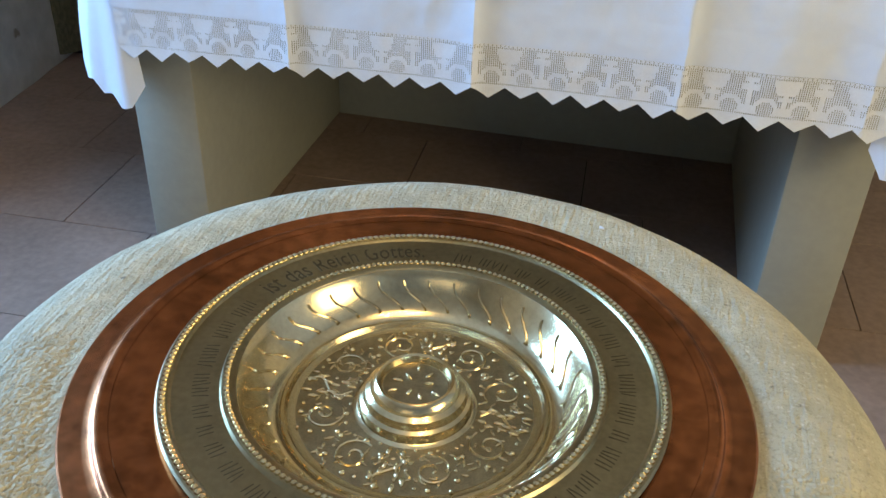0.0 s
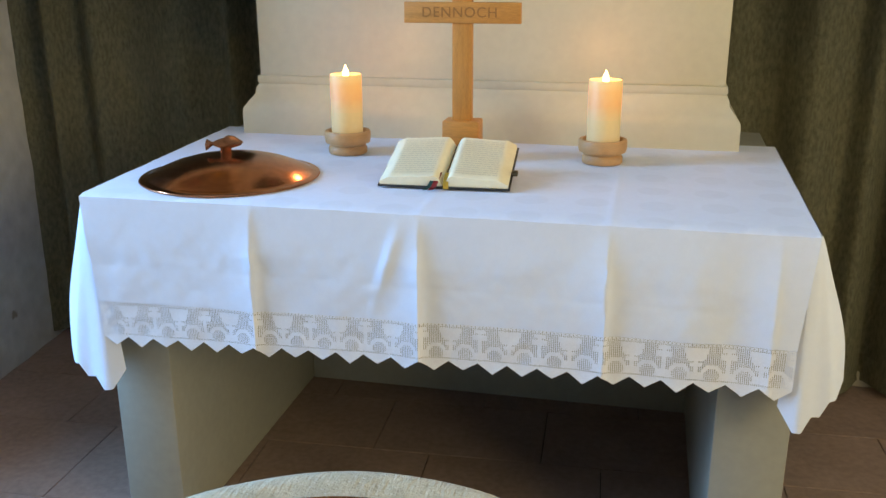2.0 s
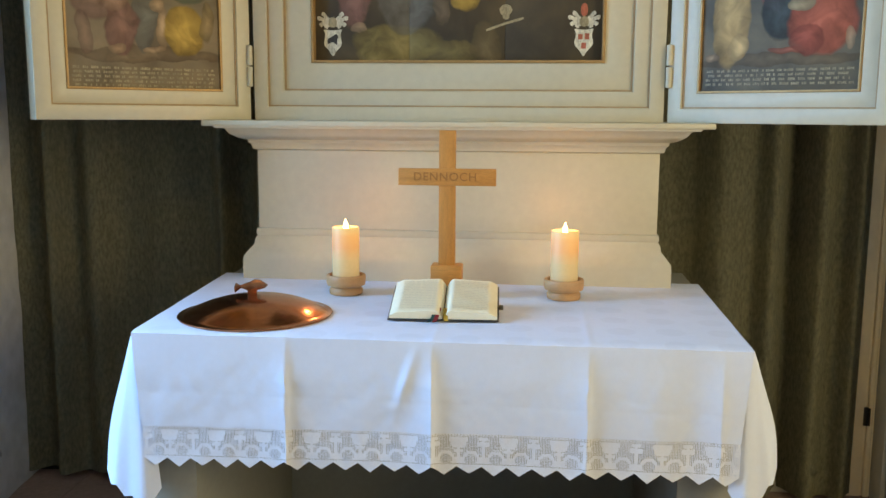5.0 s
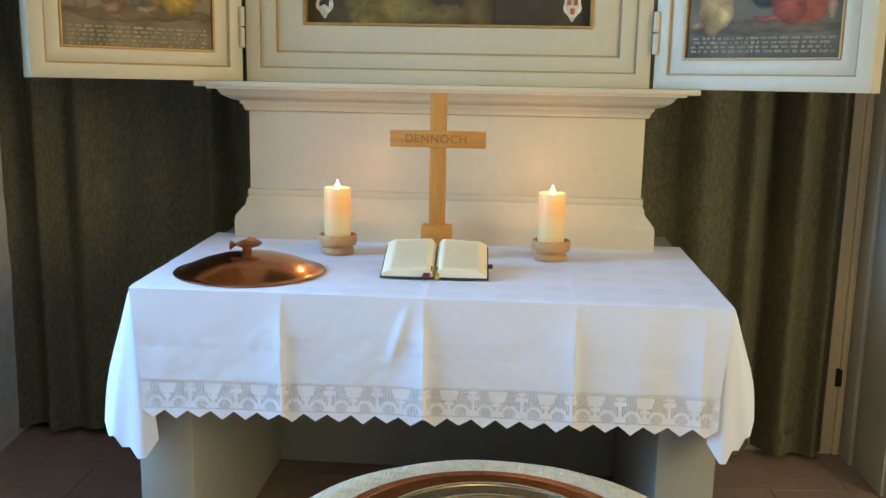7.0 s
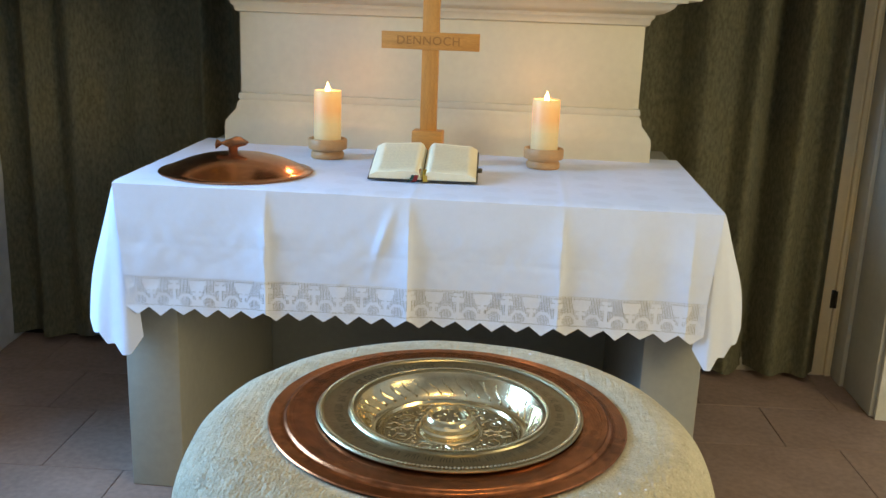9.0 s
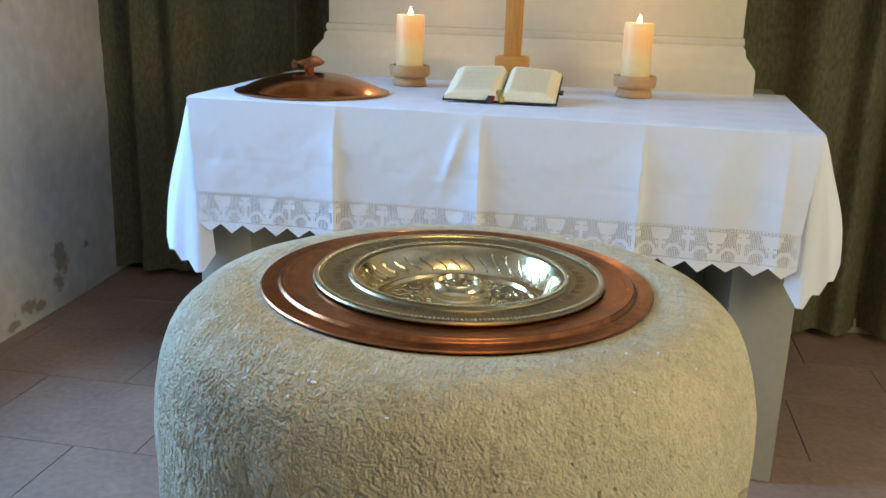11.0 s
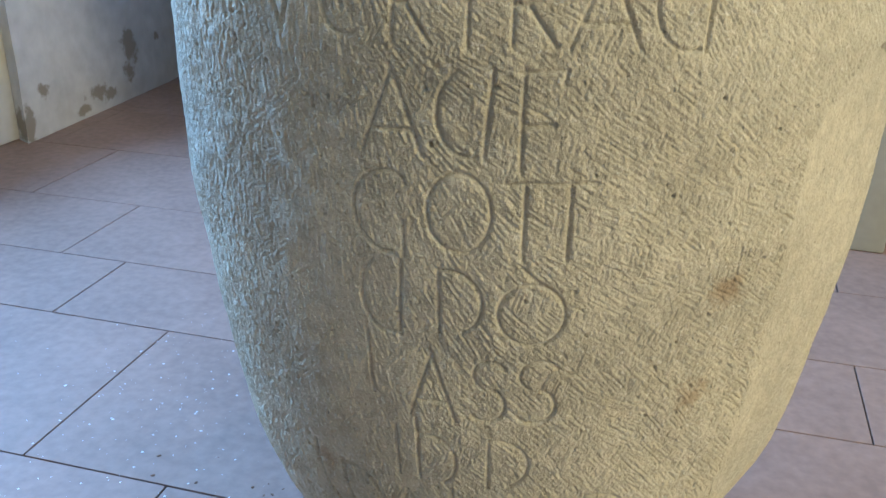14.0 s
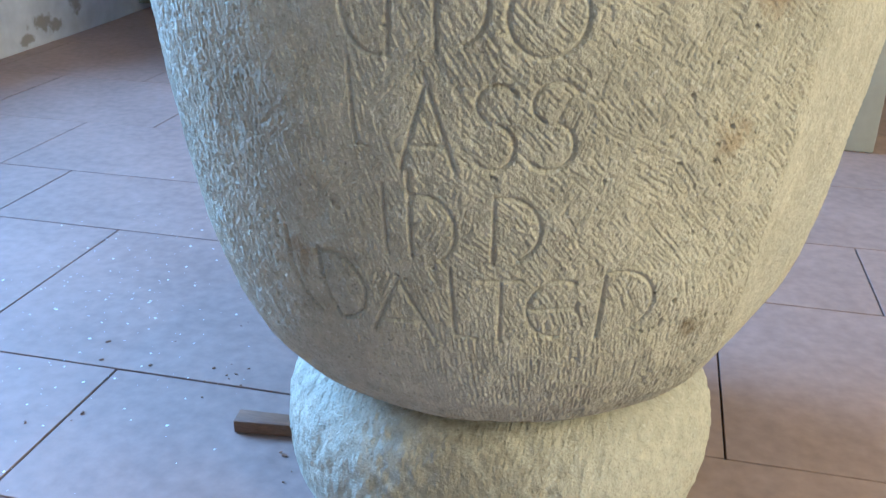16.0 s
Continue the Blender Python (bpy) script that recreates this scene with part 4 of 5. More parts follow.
def candle(x, y):
    h = thing("candle_holder", "turned pale wooden candle cup standing on the cloth", "candle holder", "candle holders on the altar", pose(x, y, TOP_Z + 0.0015))
    part("cup", lathe([(0, 0), (0.050, 0), (0.0525, 0.004), (0.0525, 0.016), (0.048, 0.022), (0.050, 0.026), (0.060, 0.030), (0.0625, 0.040), (0.0625, 0.058), (0.060, 0.062), (0.052, 0.062), (0.050, 0.056), (0.050, 0.046), (0, 0.046)], 56), WOOD_CUP, h)
    c = thing("candle", "lit ivory pillar candle with a glowing top", "candle", "candles on the altar", pose(x, y, TOP_Z + 0.0485))
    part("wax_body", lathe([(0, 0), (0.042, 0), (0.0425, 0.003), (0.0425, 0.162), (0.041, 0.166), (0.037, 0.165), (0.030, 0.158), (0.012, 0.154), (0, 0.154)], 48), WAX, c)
    part("flame", lathe([(0, 0.150), (0.005, 0.155), (0.0085, 0.163), (0.0075, 0.173), (0.004, 0.182), (0.0012, 0.189), (0, 0.191)], 16), FLAME, c, "small bright flame")
    d = bpy.data.lights.new("candle_light", "POINT")
    d.energy, d.color, d.shadow_soft_size = 1.9, (1.0, 0.42, 0.13), 0.012
    lo = new("candle_light", d)
    lo.location = (x, y, TOP_Z + 0.0485 + 0.208)


candle(-0.546, 2.145)
candle(0.141, 2.158)

cross = thing("altar_cross", "honey-coloured wooden standing cross with a carved word", "cross", m=pose(-0.223, 2.13, TOP_Z + 0.0015))
part("post", box(-0.0255, 0.0255, -0.012, 0.012, 0.10, 0.518, 0.002), WOOD, cross)
part("crossbeam", box(-0.15, 0.15, -0.018, 0.0, 0.350, 0.402, 0.002), WOOD_X, cross)
part("foot_block", box(-0.048, 0.048, -0.035, 0.035, 0.040, 0.104, 0.004), WOOD_X, cross)
part("foot_plate", box(-0.064, 0.064, -0.050, 0.050, 0.0, 0.040, 0.004), WOOD_X, cross)
tb = text_bm("DENNOCH", 0.036, 0.0006, 1.12)
part("carved_word", tb, CARVED, cross, "carved word DENNOCH", pose(-0.006, -0.0183, 0.376, 90, 0, 0))


def open_book():
    b = thing("open_book", "open printed book with black cover lying on the altar cloth", "book", m=pose(-0.199, 1.782, TOP_Z + 0.004, 0, 0, 2.4))
    tilt = pose(0, 0, 0, 15, 0, 0)
    W, D = 0.154, 0.215
    part("cover", merged([box(-W, 0.0, 0, D, 0, 0.004, 0.0012), box(0.0, W, 0, D, 0, 0.004, 0.0012)]), LEATHER, b, "black book cover", tilt)
    part("book_rest", prism([(-0.12, 0.02), (0.12, 0.02), (0.12, 0.17), (-0.12, 0.17)], 0, 0.004, 0.001), LEATHER, b)
    part("rest_prop", box(-0.12, 0.12, 0.165, 0.175, 0.0, 0.046, 0.001), LEATHER, b)
    for s in (-1, 1):
        bm = bmesh.new()
        n, k = 24, 10
        top, bot = [], []
        for i in range(n + 1):
            u = i / n
            x = s * (0.0015 + (W - 0.006) * u)
            z = 0.006 + 0.024 * (math.sin(min(1, u / 0.13) * math.pi / 2)) * (1 - 0.30 * u) - 0.012 * max(0, u - 0.85) / 0.15
            top.append([bm.verts.new((x, 0.004 + (D - 0.008) * j / k, z + 0.0015 * math.sin(j * 1.3 + i * 0.3) * u)) for j in range(k + 1)])
            bot.append([bm.verts.new((x, 0.004 + (D - 0.008) * j / k, 0.0042)) for j in range(k + 1)])
        for g in (top, bot):
            for i in range(n):
                for j in range(k):
                    bm.faces.new((g[i][j], g[i + 1][j], g[i + 1][j + 1], g[i][j + 1]))
        for i in range(n):
            for j in (0, k):
                bm.faces.new((top[i][j], top[i + 1][j], bot[i + 1][j], bot[i][j]))
        for i in (0, n):
            for j in range(k):
                bm.faces.new((top[i][j], top[i][j + 1], bot[i][j + 1], bot[i][j]))
        bmesh.ops.recalc_face_normals(bm, faces=bm.faces[:])
        page = part("page_block", bm, PAPER, b, "cream page block", tilt)
        rng = random.Random(s + 9)
        lines = []
        for r in range(17):
            yy = 0.19 - r * 0.0105
            u = 0.16
            while u < 0.80:
                du = rng.uniform(0.05, 0.14)
                u1 = min(0.82, u + du)
                quad = []
                for uu, dy in ((u, 0), (u1, 0), (u1, 0.0028), (u, 0.0028)):
                    x = s * (0.0015 + (W - 0.006) * uu)
                    z = 0.006 + 0.024 * (1 - 0.30 * uu) + 0.0022
                    quad.append((x, yy + dy, z))
                lines.append(quad)
                u = u1 + 0.018
        lb = bmesh.new()
        for q in lines:
            lb.faces.new([lb.verts.new(p) for p in (q if s > 0 else q[::-1])])
        bmesh.ops.solidify(lb, geom=lb.faces[:], thickness=0.0003)
        part("print_line", lb, INK, page, "rows of small faded print")
    for x, mat, l, c in ((-0.012, RED, 0.055, -0.012), (0.006, YELLOW, 0.030, 0.004), (-0.018, GREEN, 0.060, -0.020)):
        pts = [(x, 0.03, 0.030), (x + c * 0.2, 0.0, 0.020), (x + c * 0.6, -0.010, 0.006), (x + c, -0.028 if mat is not YELLOW else -0.014, 0.002)]
        bm = bmesh.new()
        prev = None
        for p in pts:
            a, d = bm.verts.new((p[0] - 0.006, p[1], p[2])), bm.verts.new((p[0] + 0.006, p[1] + 0.002, p[2] + 0.001))
            if prev:
                bm.faces.new((prev[0], prev[1], d, a))
            prev = (a, d)
        bmesh.ops.solidify(bm, geom=bm.faces[:], thickness=0.0008)
        part("ribbon", bm, mat, b, "hanging page ribbon")
    part("clasp", box(W - 0.002, W + 0.012, 0.06, 0.075, 0.006, 0.016, 0.002), ENGRAVED, b, "small dull metal clasp", tilt)


open_book()

lid = thing("font_lid", "polished copper domed lid with a fish-shaped handle", "lid", m=pose(-0.738, 1.815, TOP_Z + 0.0015))
part("dome", lathe([(0, 0.054), (0.02, 0.0537), (0.06, 0.051), (0.10, 0.045), (0.14, 0.034), (0.175, 0.020), (0.195, 0.010), (0.203, 0.006), (0.215, 0.005), (0.217, 0.003), (0.215, 0.0), (0.19, 0.002), (0, 0.04)], 96), LID_COPPER, lid, "domed copper disc with a flat rim")
fish = bmesh.new()
FO = [(-0.052, 0.030), (-0.047, 0.047), (-0.034, 0.038), (-0.02, 0.045), (-0.006, 0.050), (0.006, 0.058), (0.022, 0.056), (0.034, 0.047), (0.044, 0.040), (0.036, 0.030), (0.018, 0.024), (0.012, 0.022), (0.012, 0.0), (-0.014, 0.0), (-0.014, 0.022), (-0.032, 0.030), (-0.050, 0.014)]
ff = fish.faces.new([fish.verts.new((x, -0.0035, z * 0.88)) for x, z in FO])
g = bmesh.ops.extrude_face_region(fish, geom=[ff])
for v in g["geom"]:
    if isinstance(v, bmesh.types.BMVert):
        v.co.y = 0.0035
bmesh.ops.recalc_face_normals(fish, faces=fish.faces[:])
bmesh.ops.bevel(fish, geom=fish.edges[:], offset=0.0015, segments=2, affect="EDGES", profile=0.5)
part("fish_handle", fish, LID_COPPER, lid, "flat copper fish on a short foot", pose(-0.008, 0.0, 0.049, 0, 0, 8))

# ---- baptismal font ----
AX, AY = -0.003, 0.385
font = thing("baptismal_font", "chiselled pale limestone font with carved German words", "baptismal font", m=pose(AX, AY, 0))


def arc(cx, cy, rx, ry, a0, a1, n=14):
    return [(cx + rx * math.cos(radians(a0 + (a1 - a0) * k / n)), cy + ry * math.sin(radians(a0 + (a1 - a0) * k / n))) for k in range(n + 1)]


# strokes of each letter in a box one wide and one high
GLYPH = {}
GLYPH["V"] = [[(0.0, 1.0), (0.75, 0.0)], [(0.75, 0.0), (1.1, 0.9)], [(-0.1, 1.0), (0.2, 0.97)]]
GLYPH["E"] = [arc(0.62, 0.5, 0.6, 0.5, 65, 295), [(0.08, 0.50), (0.95, 0.52)], [(0.95, 0.60), (0.95, 0.44)]]
GLYPH["R"] = [[(0.12, 0), (0.12, 1)], arc(0.14, 0.72, 0.72, 0.28, 92, -92), [(0.40, 0.46), (1.0, 0.0)]]
GLYPH["T"] = [[(0.52, 0), (0.52, 1)], [(0.0, 0.97), (1.0, 1.0)]]
GLYPH["A"] = [[(0.46, 1.0), (1.0, 0.0)], [(0.5, 0.95), (0.0, 0.0)], [(0.14, 0.26), (0.82, 0.28)]]
GLYPH["U"] = [arc(0.55, 0.5, 0.52, 0.5, 112, 285), [(0.80, 0.0), (0.92, 1.0)]]
GLYPH["F"] = [[(0.1, 0.0), (0.1, 1)], [(0.0, 0.96), (1.0, 1.0)], [(0.1, 0.46), (0.75, 0.48)], [(1.0, 1.0), (0.92, 0.86)]]
GLYPH["G"] = [arc(0.66, 0.52, 0.64, 0.48, 60, 275), [(0.94, 0.42), (0.94, 0.0)], [(0.95, 0.95), (1.0, 0.85)]]
GLYPH["O"] = [arc(0.5, 0.5, 0.5, 0.5, 0, 360, 26)]
GLYPH["D"] = [arc(0.5, 0.46, 0.5, 0.46, 0, 360, 26), [(0.62, 0.92), (0.34, 1.15)]]
GLYPH["N"] = [[(0.08, 0.0), (0.08, 1.0)], arc(0.30, 0.52, 0.66, 0.48, 105, -70)]
GLYPH["L"] = [[(0.1, 1.0), (0.25, 0.02)], [(0.25, 0.02), (1.0, 0.0)]]
GLYPH["S"] = [arc(0.55, 0.76, 0.48, 0.24, 35, 240), arc(0.45, 0.26, 0.52, 0.28, 75, -140)]
GLYPH["I"] = [[(0.5, 0.0), (0.5, 1.0)]]
GLYPH["H"] = [[(0.1, 0.1), (0.1, 1.0)], arc(0.35, 0.40, 0.62, 0.38, 110, -60)]
GLYPH["W"] = [[(0.04, 1.0), (0.03, 0.6), (0.12, 0.25), (0.32, 0.0)], [(0.44, 0.86), (0.46, 0.4), (0.58, 0.0)], arc(0.58, 0.42, 0.40, 0.42, 115, -80)]
GLYPH["."] = [[(0.4, 0.2), (0.6, 0.8)]]
# each letter: left and right end as arc length from the font's foremost line, foot and head height
WORDS = []


def carve(*letters):
    WORDS.extend(letters)


carve(("V", -0.128, -0.097, 0.753, 0.807), ("E", -0.069, -0.034, 0.756, 0.811), ("R", -0.015, 0.016, 0.754, 0.812), ("T", 0.021, 0.061, 0.753, 0.813), ("R", 0.068, 0.101, 0.755, 0.813), ("A", 0.110, 0.157, 0.754, 0.814), ("U", 0.165, 0.212, 0.752, 0.814))
carve(("A", -0.035, 0.011, 0.676, 0.739), ("U", 0.020, 0.064, 0.676, 0.739), ("F", 0.078, 0.110, 0.668, 0.740))
carve(("G", -0.046, -0.002, 0.594, 0.662), ("O", 0.014, 0.062, 0.603, 0.665), ("T", 0.071, 0.099, 0.601, 0.660), ("T", 0.099, 0.135, 0.601, 0.661))
carve(("U", -0.045, -0.004, 0.522, 0.590), ("N", 0.019, 0.058, 0.527, 0.587), ("D", 0.069, 0.121, 0.525, 0.584))
carve(("L", -0.044, -0.030, 0.457, 0.519), ("A", -0.006, 0.035, 0.443, 0.511), ("S", 0.048, 0.078, 0.447, 0.507), ("S", 0.086, 0.121, 0.448, 0.510))
carve(("I", -0.026, -0.018, 0.373, 0.429), ("H", -0.005, 0.036, 0.366, 0.440), ("N", 0.061, 0.102, 0.370, 0.426))
carve(("W", -0.126, -0.045, 0.300, 0.375), ("A", -0.044, 0.015, 0.294, 0.354), ("L", 0.027, 0.052, 0.300, 0.366), ("T", 0.054, 0.088, 0.299, 0.357), ("E", 0.093, 0.139, 0.302, 0.356), ("N", 0.154, 0.207, 0.300, 0.362), (".", 0.213, 0.223, 0.304, 0.314))

PROFILE = [(0.225, 0.8985), (0.245, 0.9005), (0.265, 0.901), (0.283, 0.898), (0.300, 0.891), (0.314, 0.880), (0.325, 0.868), (0.334, 0.850), (0.342, 0.825), (0.348, 0.795), (0.3515, 0.745), (0.350, 0.68), (0.347, 0.60),
           (0.340, 0.53), (0.332, 0.46), (0.319, 0.375), (0.311, 0.325), (0.301, 0.285), (0.289, 0.250), (0.270, 0.214), (0.244, 0.183), (0.211, 0.159), (0.17, 0.142), (0.12, 0.134)]


def font_body():
    """Turned block with chisel cuts and letters sunk into its surface."""
    seg = np.array(PROFILE)
    L = np.concatenate([[0], np.cumsum(np.hypot(*np.diff(seg, axis=0).T))])
    step = 0.00098
    nl = int(L[-1] / step)
    ls = np.linspace(0, L[-1], nl)

    def spline(v):
        out = np.interp(ls, L, v)
        k = np.hanning(19)
        return np.convolve(np.pad(out, 9, mode="edge"), k / k.sum(), mode="valid")
    R, Z = spline(seg[:, 0]), spline(seg[:, 1])
    R[0], Z[0], R[-1], Z[-1] = seg[0, 0], seg[0, 1], seg[-1, 0], seg[-1, 1]
    RM = 0.35
    front = np.arange(-1.5, 1.5, step / RM)
    back = np.linspace(front[-1] + step / RM, 2 * math.pi - 1.5, 150)[:-1]
    th = np.concatenate([front, back])
    nf = len(front)
    H = np.zeros((nl, nf))
    S = front * RM
    rng = np.random.RandomState(4)

    def groove(s0, l0, ang, length, width, depth):
        hl = length / 2 + width
        i0, i1 = np.searchsorted(S, [s0 - hl, s0 + hl])
        j0, j1 = np.searchsorted(ls, [l0 - hl, l0 + hl])
        if i1 <= i0 or j1 <= j0:
            return
        ds, dl = S[None, i0:i1] - s0, ls[j0:j1, None] - l0
        u = ds * math.cos(ang) + dl * math.sin(ang)
        v = -ds * math.sin(ang) + dl * math.cos(ang)
        over = np.maximum(0, np.abs(u) - length / 2)
        d2 = v * v + over * over
        g = depth * np.exp(-d2 / (width * width) * 1.4)
        H[j0:j1, i0:i1] = np.maximum(H[j0:j1, i0:i1], g)

    for q in range(6200):
        s0, l0 = rng.uniform(S[0], S[-1]), rng.uniform(0.03, L[-1])
        f = noise.noise((s0 * 4.0, l0 * 4.0, 2.0))
        patch = noise.noise((round(s0 * 17 + f) * 1.7, round(l0 * 17) * 1.7, 5.0))
        right = min(1, max(0, (s0 + 0.06) / 0.12))
        top = min(1, max(0, 1.0 - (l0 - 0.12) / 0.07))
        ang = 1.40 * (1 - right) + 0.72 * right + 0.45 * f + 0.55 * patch
        ang = ang * (1 - top) + (0.15 + 0.9 * f + 0.5 * patch) * top
        if rng.uniform() < 0.20:
            ang += 1.15
        low = min(1, max(0, (l0 - 0.62) / 0.06))
        ang = ang * (1 - low) + 1.45 * low
        length, gap, depth = rng.uniform(0.010, 0.026), rng.uniform(0.0026, 0.0040), rng.uniform(0.0005, 0.0015)
        if s0 < -0.16 and l0 > 0.14:
            ang, length = 1.5 + rng.normal(0, 0.22), rng.uniform(0.005, 0.014)
        for k in range(rng.randint(4, 9)):
            a2 = ang + rng.normal(0, 0.05)
            groove(s0 - math.sin(ang) * gap * k + rng.normal(0, 0.0010), l0 + math.cos(ang) * gap * k + rng.normal(0, 0.0010), a2, length * rng.uniform(0.6, 1.15), rng.uniform(0.0008, 0.0013), depth * rng.uniform(0.55, 1.3))
    for _ in range(17000):
        groove(rng.uniform(S[0], S[-1]), rng.uniform(0.008, 0.16), rng.uniform(0, 3), rng.uniform(0.001, 0.006), rng.uniform(0.0007, 0.0012), rng.uniform(0.0007, 0.0021))
    for _ in range(6500):
        groove(rng.uniform(S[0], -0.13), rng.uniform(0.13, L[-1] - 0.12), rng.normal(1.5, 0.3), rng.uniform(0.001, 0.006), rng.uniform(0.0008, 0.0013), rng.uniform(0.0010, 0.0026))
    for _ in range(240):
        groove(rng.uniform(S[0], S[-1]), rng.uniform(0.05, L[-1]), rng.uniform(0, 3), 0.0005, rng.uniform(0.0011, 0.0022), 0.0055)
    # smooth patches: lower left of the front and the polished end panels
    field = np.array([[noise.noise((s * 2.4, l * 2.4, 31.0)) for s in S[::12]] for l in ls[::12]])
    fi = np.clip(np.arange(nf) / 12, 0, field.shape[1] - 1.001)
    fj = np.clip(np.arange(nl) / 12, 0, field.shape[0] - 1.001)
    a, b = fi.astype(int), fj.astype(int)
    F = field[b[:, None], a[None, :]]
    H *= np.clip(0.95 + 0.6 * F, 0.5, 1.3)
    # letters
    zl = lambda z: np.interp(z, Z[::-1], ls[::-1])
    for c, s0, s1, z0, z1 in WORDS:
        k, h = s1 - s0, z1 - z0
        for line in GLYPH[c]:
            for (xa, ya), (xb, yb) in zip(line, line[1:]):
                n = max(2, int(math.hypot((xb - xa) * k, (yb - ya) * h) / 0.0012))
                for q in range(n + 1):
                    u = q / n
                    groove(s0 + (xa + (xb - xa) * u) * k, zl(z0 + (ya + (yb - ya) * u) * h), 0, 0.0001, 0.0022, 0.0034)
    lump = np.zeros((nl, len(th)))
    for j in range(0, nl, 8):
        for i in range(0, len(th), 8):
            p = (R[j] * math.sin(th[i]), R[j] * math.cos(th[i]), Z[j])
            lump[j:j + 8, i:i + 8] = 0.004 * noise.noise((p[0] * 5, p[1] * 5, p[2] * 5)) + 0.002 * noise.noise((p[0] * 16, p[1] * 16, p[2] * 16))
    kern = np.hanning(17)
    kern /= kern.sum()
    for axis in (0, 1):
        lump = np.apply_along_axis(lambda r: np.convolve(np.pad(r, 8, mode="wrap" if axis else "edge"), kern, mode="valid"), axis, lump)
    top = np.clip((ls - 0.004) / 0.012, 0, 1)[:, None]
    D = np.concatenate([H, np.zeros((nl, len(back)))], axis=1) * top - lump * top
    dr, dz = np.gradient(R), np.gradient(Z)
    nrm = np.hypot(dr, dz)
    nr, nz = -dz / nrm, dr / nrm
    rr = R[:, None] - D * nr[:, None]
    zz = Z[:, None] - D * nz[:, None]
    X, Y = rr * np.sin(th)[None, :], -rr * np.cos(th)[None, :]
    # flat dressed facets with rounded heads on both flanks
    for az in (68, -68):
        nx_, ny_ = math.sin(radians(az)), -math.cos(radians(az))
        reach = X * nx_ + Y * ny_
        side = X * ny_ - Y * nx_
        head = 0.745 - 6.0 * side ** 2
        on = np.clip((head - zz) / 0.012, 0, 1) * np.clip((zz - 0.17) / 0.05, 0, 1)
        over = np.maximum(0, reach - (R * 0.958)[:, None]) * on
        X -= over * nx_
        Y -= over * ny_
    nc = len(th)
    verts = np.stack([X, Y, zz], -1).reshape(-1, 3)
    j, i = np.meshgrid(np.arange(nl - 1), np.arange(nc), indexing="ij")
    i2 = (i + 1) % nc
    faces = np.stack([j * nc + i, (j + 1) * nc + i, (j + 1) * nc + i2, j * nc + i2], -1).reshape(-1, 4)
    me = bpy.data.meshes.new("font_bowl")
    me.vertices.add(len(verts))
    me.vertices.foreach_set("co", verts.ravel())
    me.loops.add(faces.size)
    me.loops.foreach_set("vertex_index", faces.ravel())
    me.polygons.add(len(faces))
    me.polygons.foreach_set("loop_start", np.arange(0, faces.size, 4))
    me.update(calc_edges=True)
    me.materials.append(STONE)
    me.shade_smooth()
    return me


fb = new("font_bowl", font_body())
fb.parent = font
fb["label"] = "chiselled limestone bowl with carved words"


def foot():
    prof = [(0.10, 0.146), (0.172, 0.145), (0.200, 0.141), (0.216, 0.132), (0.229, 0.116), (0.238, 0.092), (0.243, 0.060), (0.242, 0.022), (0.237, 0.0005), (0, 0.0005)]
    fine = []
    for (r0, z0), (r1, z1) in zip(prof, prof[1:]):
        k = max(1, int(math.hypot(r1 - r0, z1 - z0) / 0.004)) if z0 > 0.01 else 1
        fine += [(r0 + (r1 - r0) * q / k, z0 + (z1 - z0) * q / k) for q in range(k)]
    fine.append(prof[-1])
    bm = lathe(fine, 420)
    for v in bm.verts:
        if v.co.z > 0.002 and v.co.xy.length > 0.1:
            a = math.atan2(v.co.y, v.co.x)
            d = 0.007 * noise.noise((v.co.x * 9, v.co.y * 9, v.co.z * 9)) + 0.0012 * noise.noise((v.co.x * 45, v.co.y * 45, v.co.z * 30)) + 0.0024 * noise.noise((v.co.x * 130, v.co.y * 130, v.co.z * 70)) - 0.006 * max(0, noise.noise((v.co.x * 62, v.co.y * 62, v.co.z * 62)) - 0.25)
            s = 1 + d / v.co.xy.length
            v.co.x *= s
            v.co.y *= s
    return bm


part("foot", foot(), STONE, font, "rounded rough limestone foot")


def lime_spots():
    """White chips where the point chisel bruised the shoulder."""
    rng = random.Random(8)
    bm = bmesh.new()
    for k in range(26):
        az = radians(rng.gauss(-16, 7)) if k < 17 else radians(rng.uniform(40, 160))
        r = rng.uniform(0.292, 0.318) if k < 17 else rng.uniform(0.26, 0.31)
        z = float(np.interp(r, [0.265, 0.283, 0.300, 0.314, 0.325], [0.901, 0.898, 0.891, 0.880, 0.868]))
        m = Matrix.Translation((r * math.sin(az), -r * math.cos(az), z - 0.0005)) @ Matrix.Rotation(rng.uniform(0, 3), 4, "Z") @ Matrix.Diagonal((1.0, rng.uniform(0.4, 0.9), 0.5, 1))
        bmesh.ops.create_icosphere(bm, subdivisions=1, radius=rng.uniform(0.0012, 0.0034), matrix=m)
    return bm


part("lime_spots", lime_spots(), LACE, font, "small white bruised chips")["kind"] = "stuff"
wedge = tagged(part("wedge", prism([(0, 0), (0.075, 0.012), (0.073, 0.034), (-0.004, 0.026)], 0, 0.017, 0.002), WOOD_DARK, None, "", pose(-0.300, 0.288, 0.0)), "small brown wooden wedge pushed under the font", "wedge")

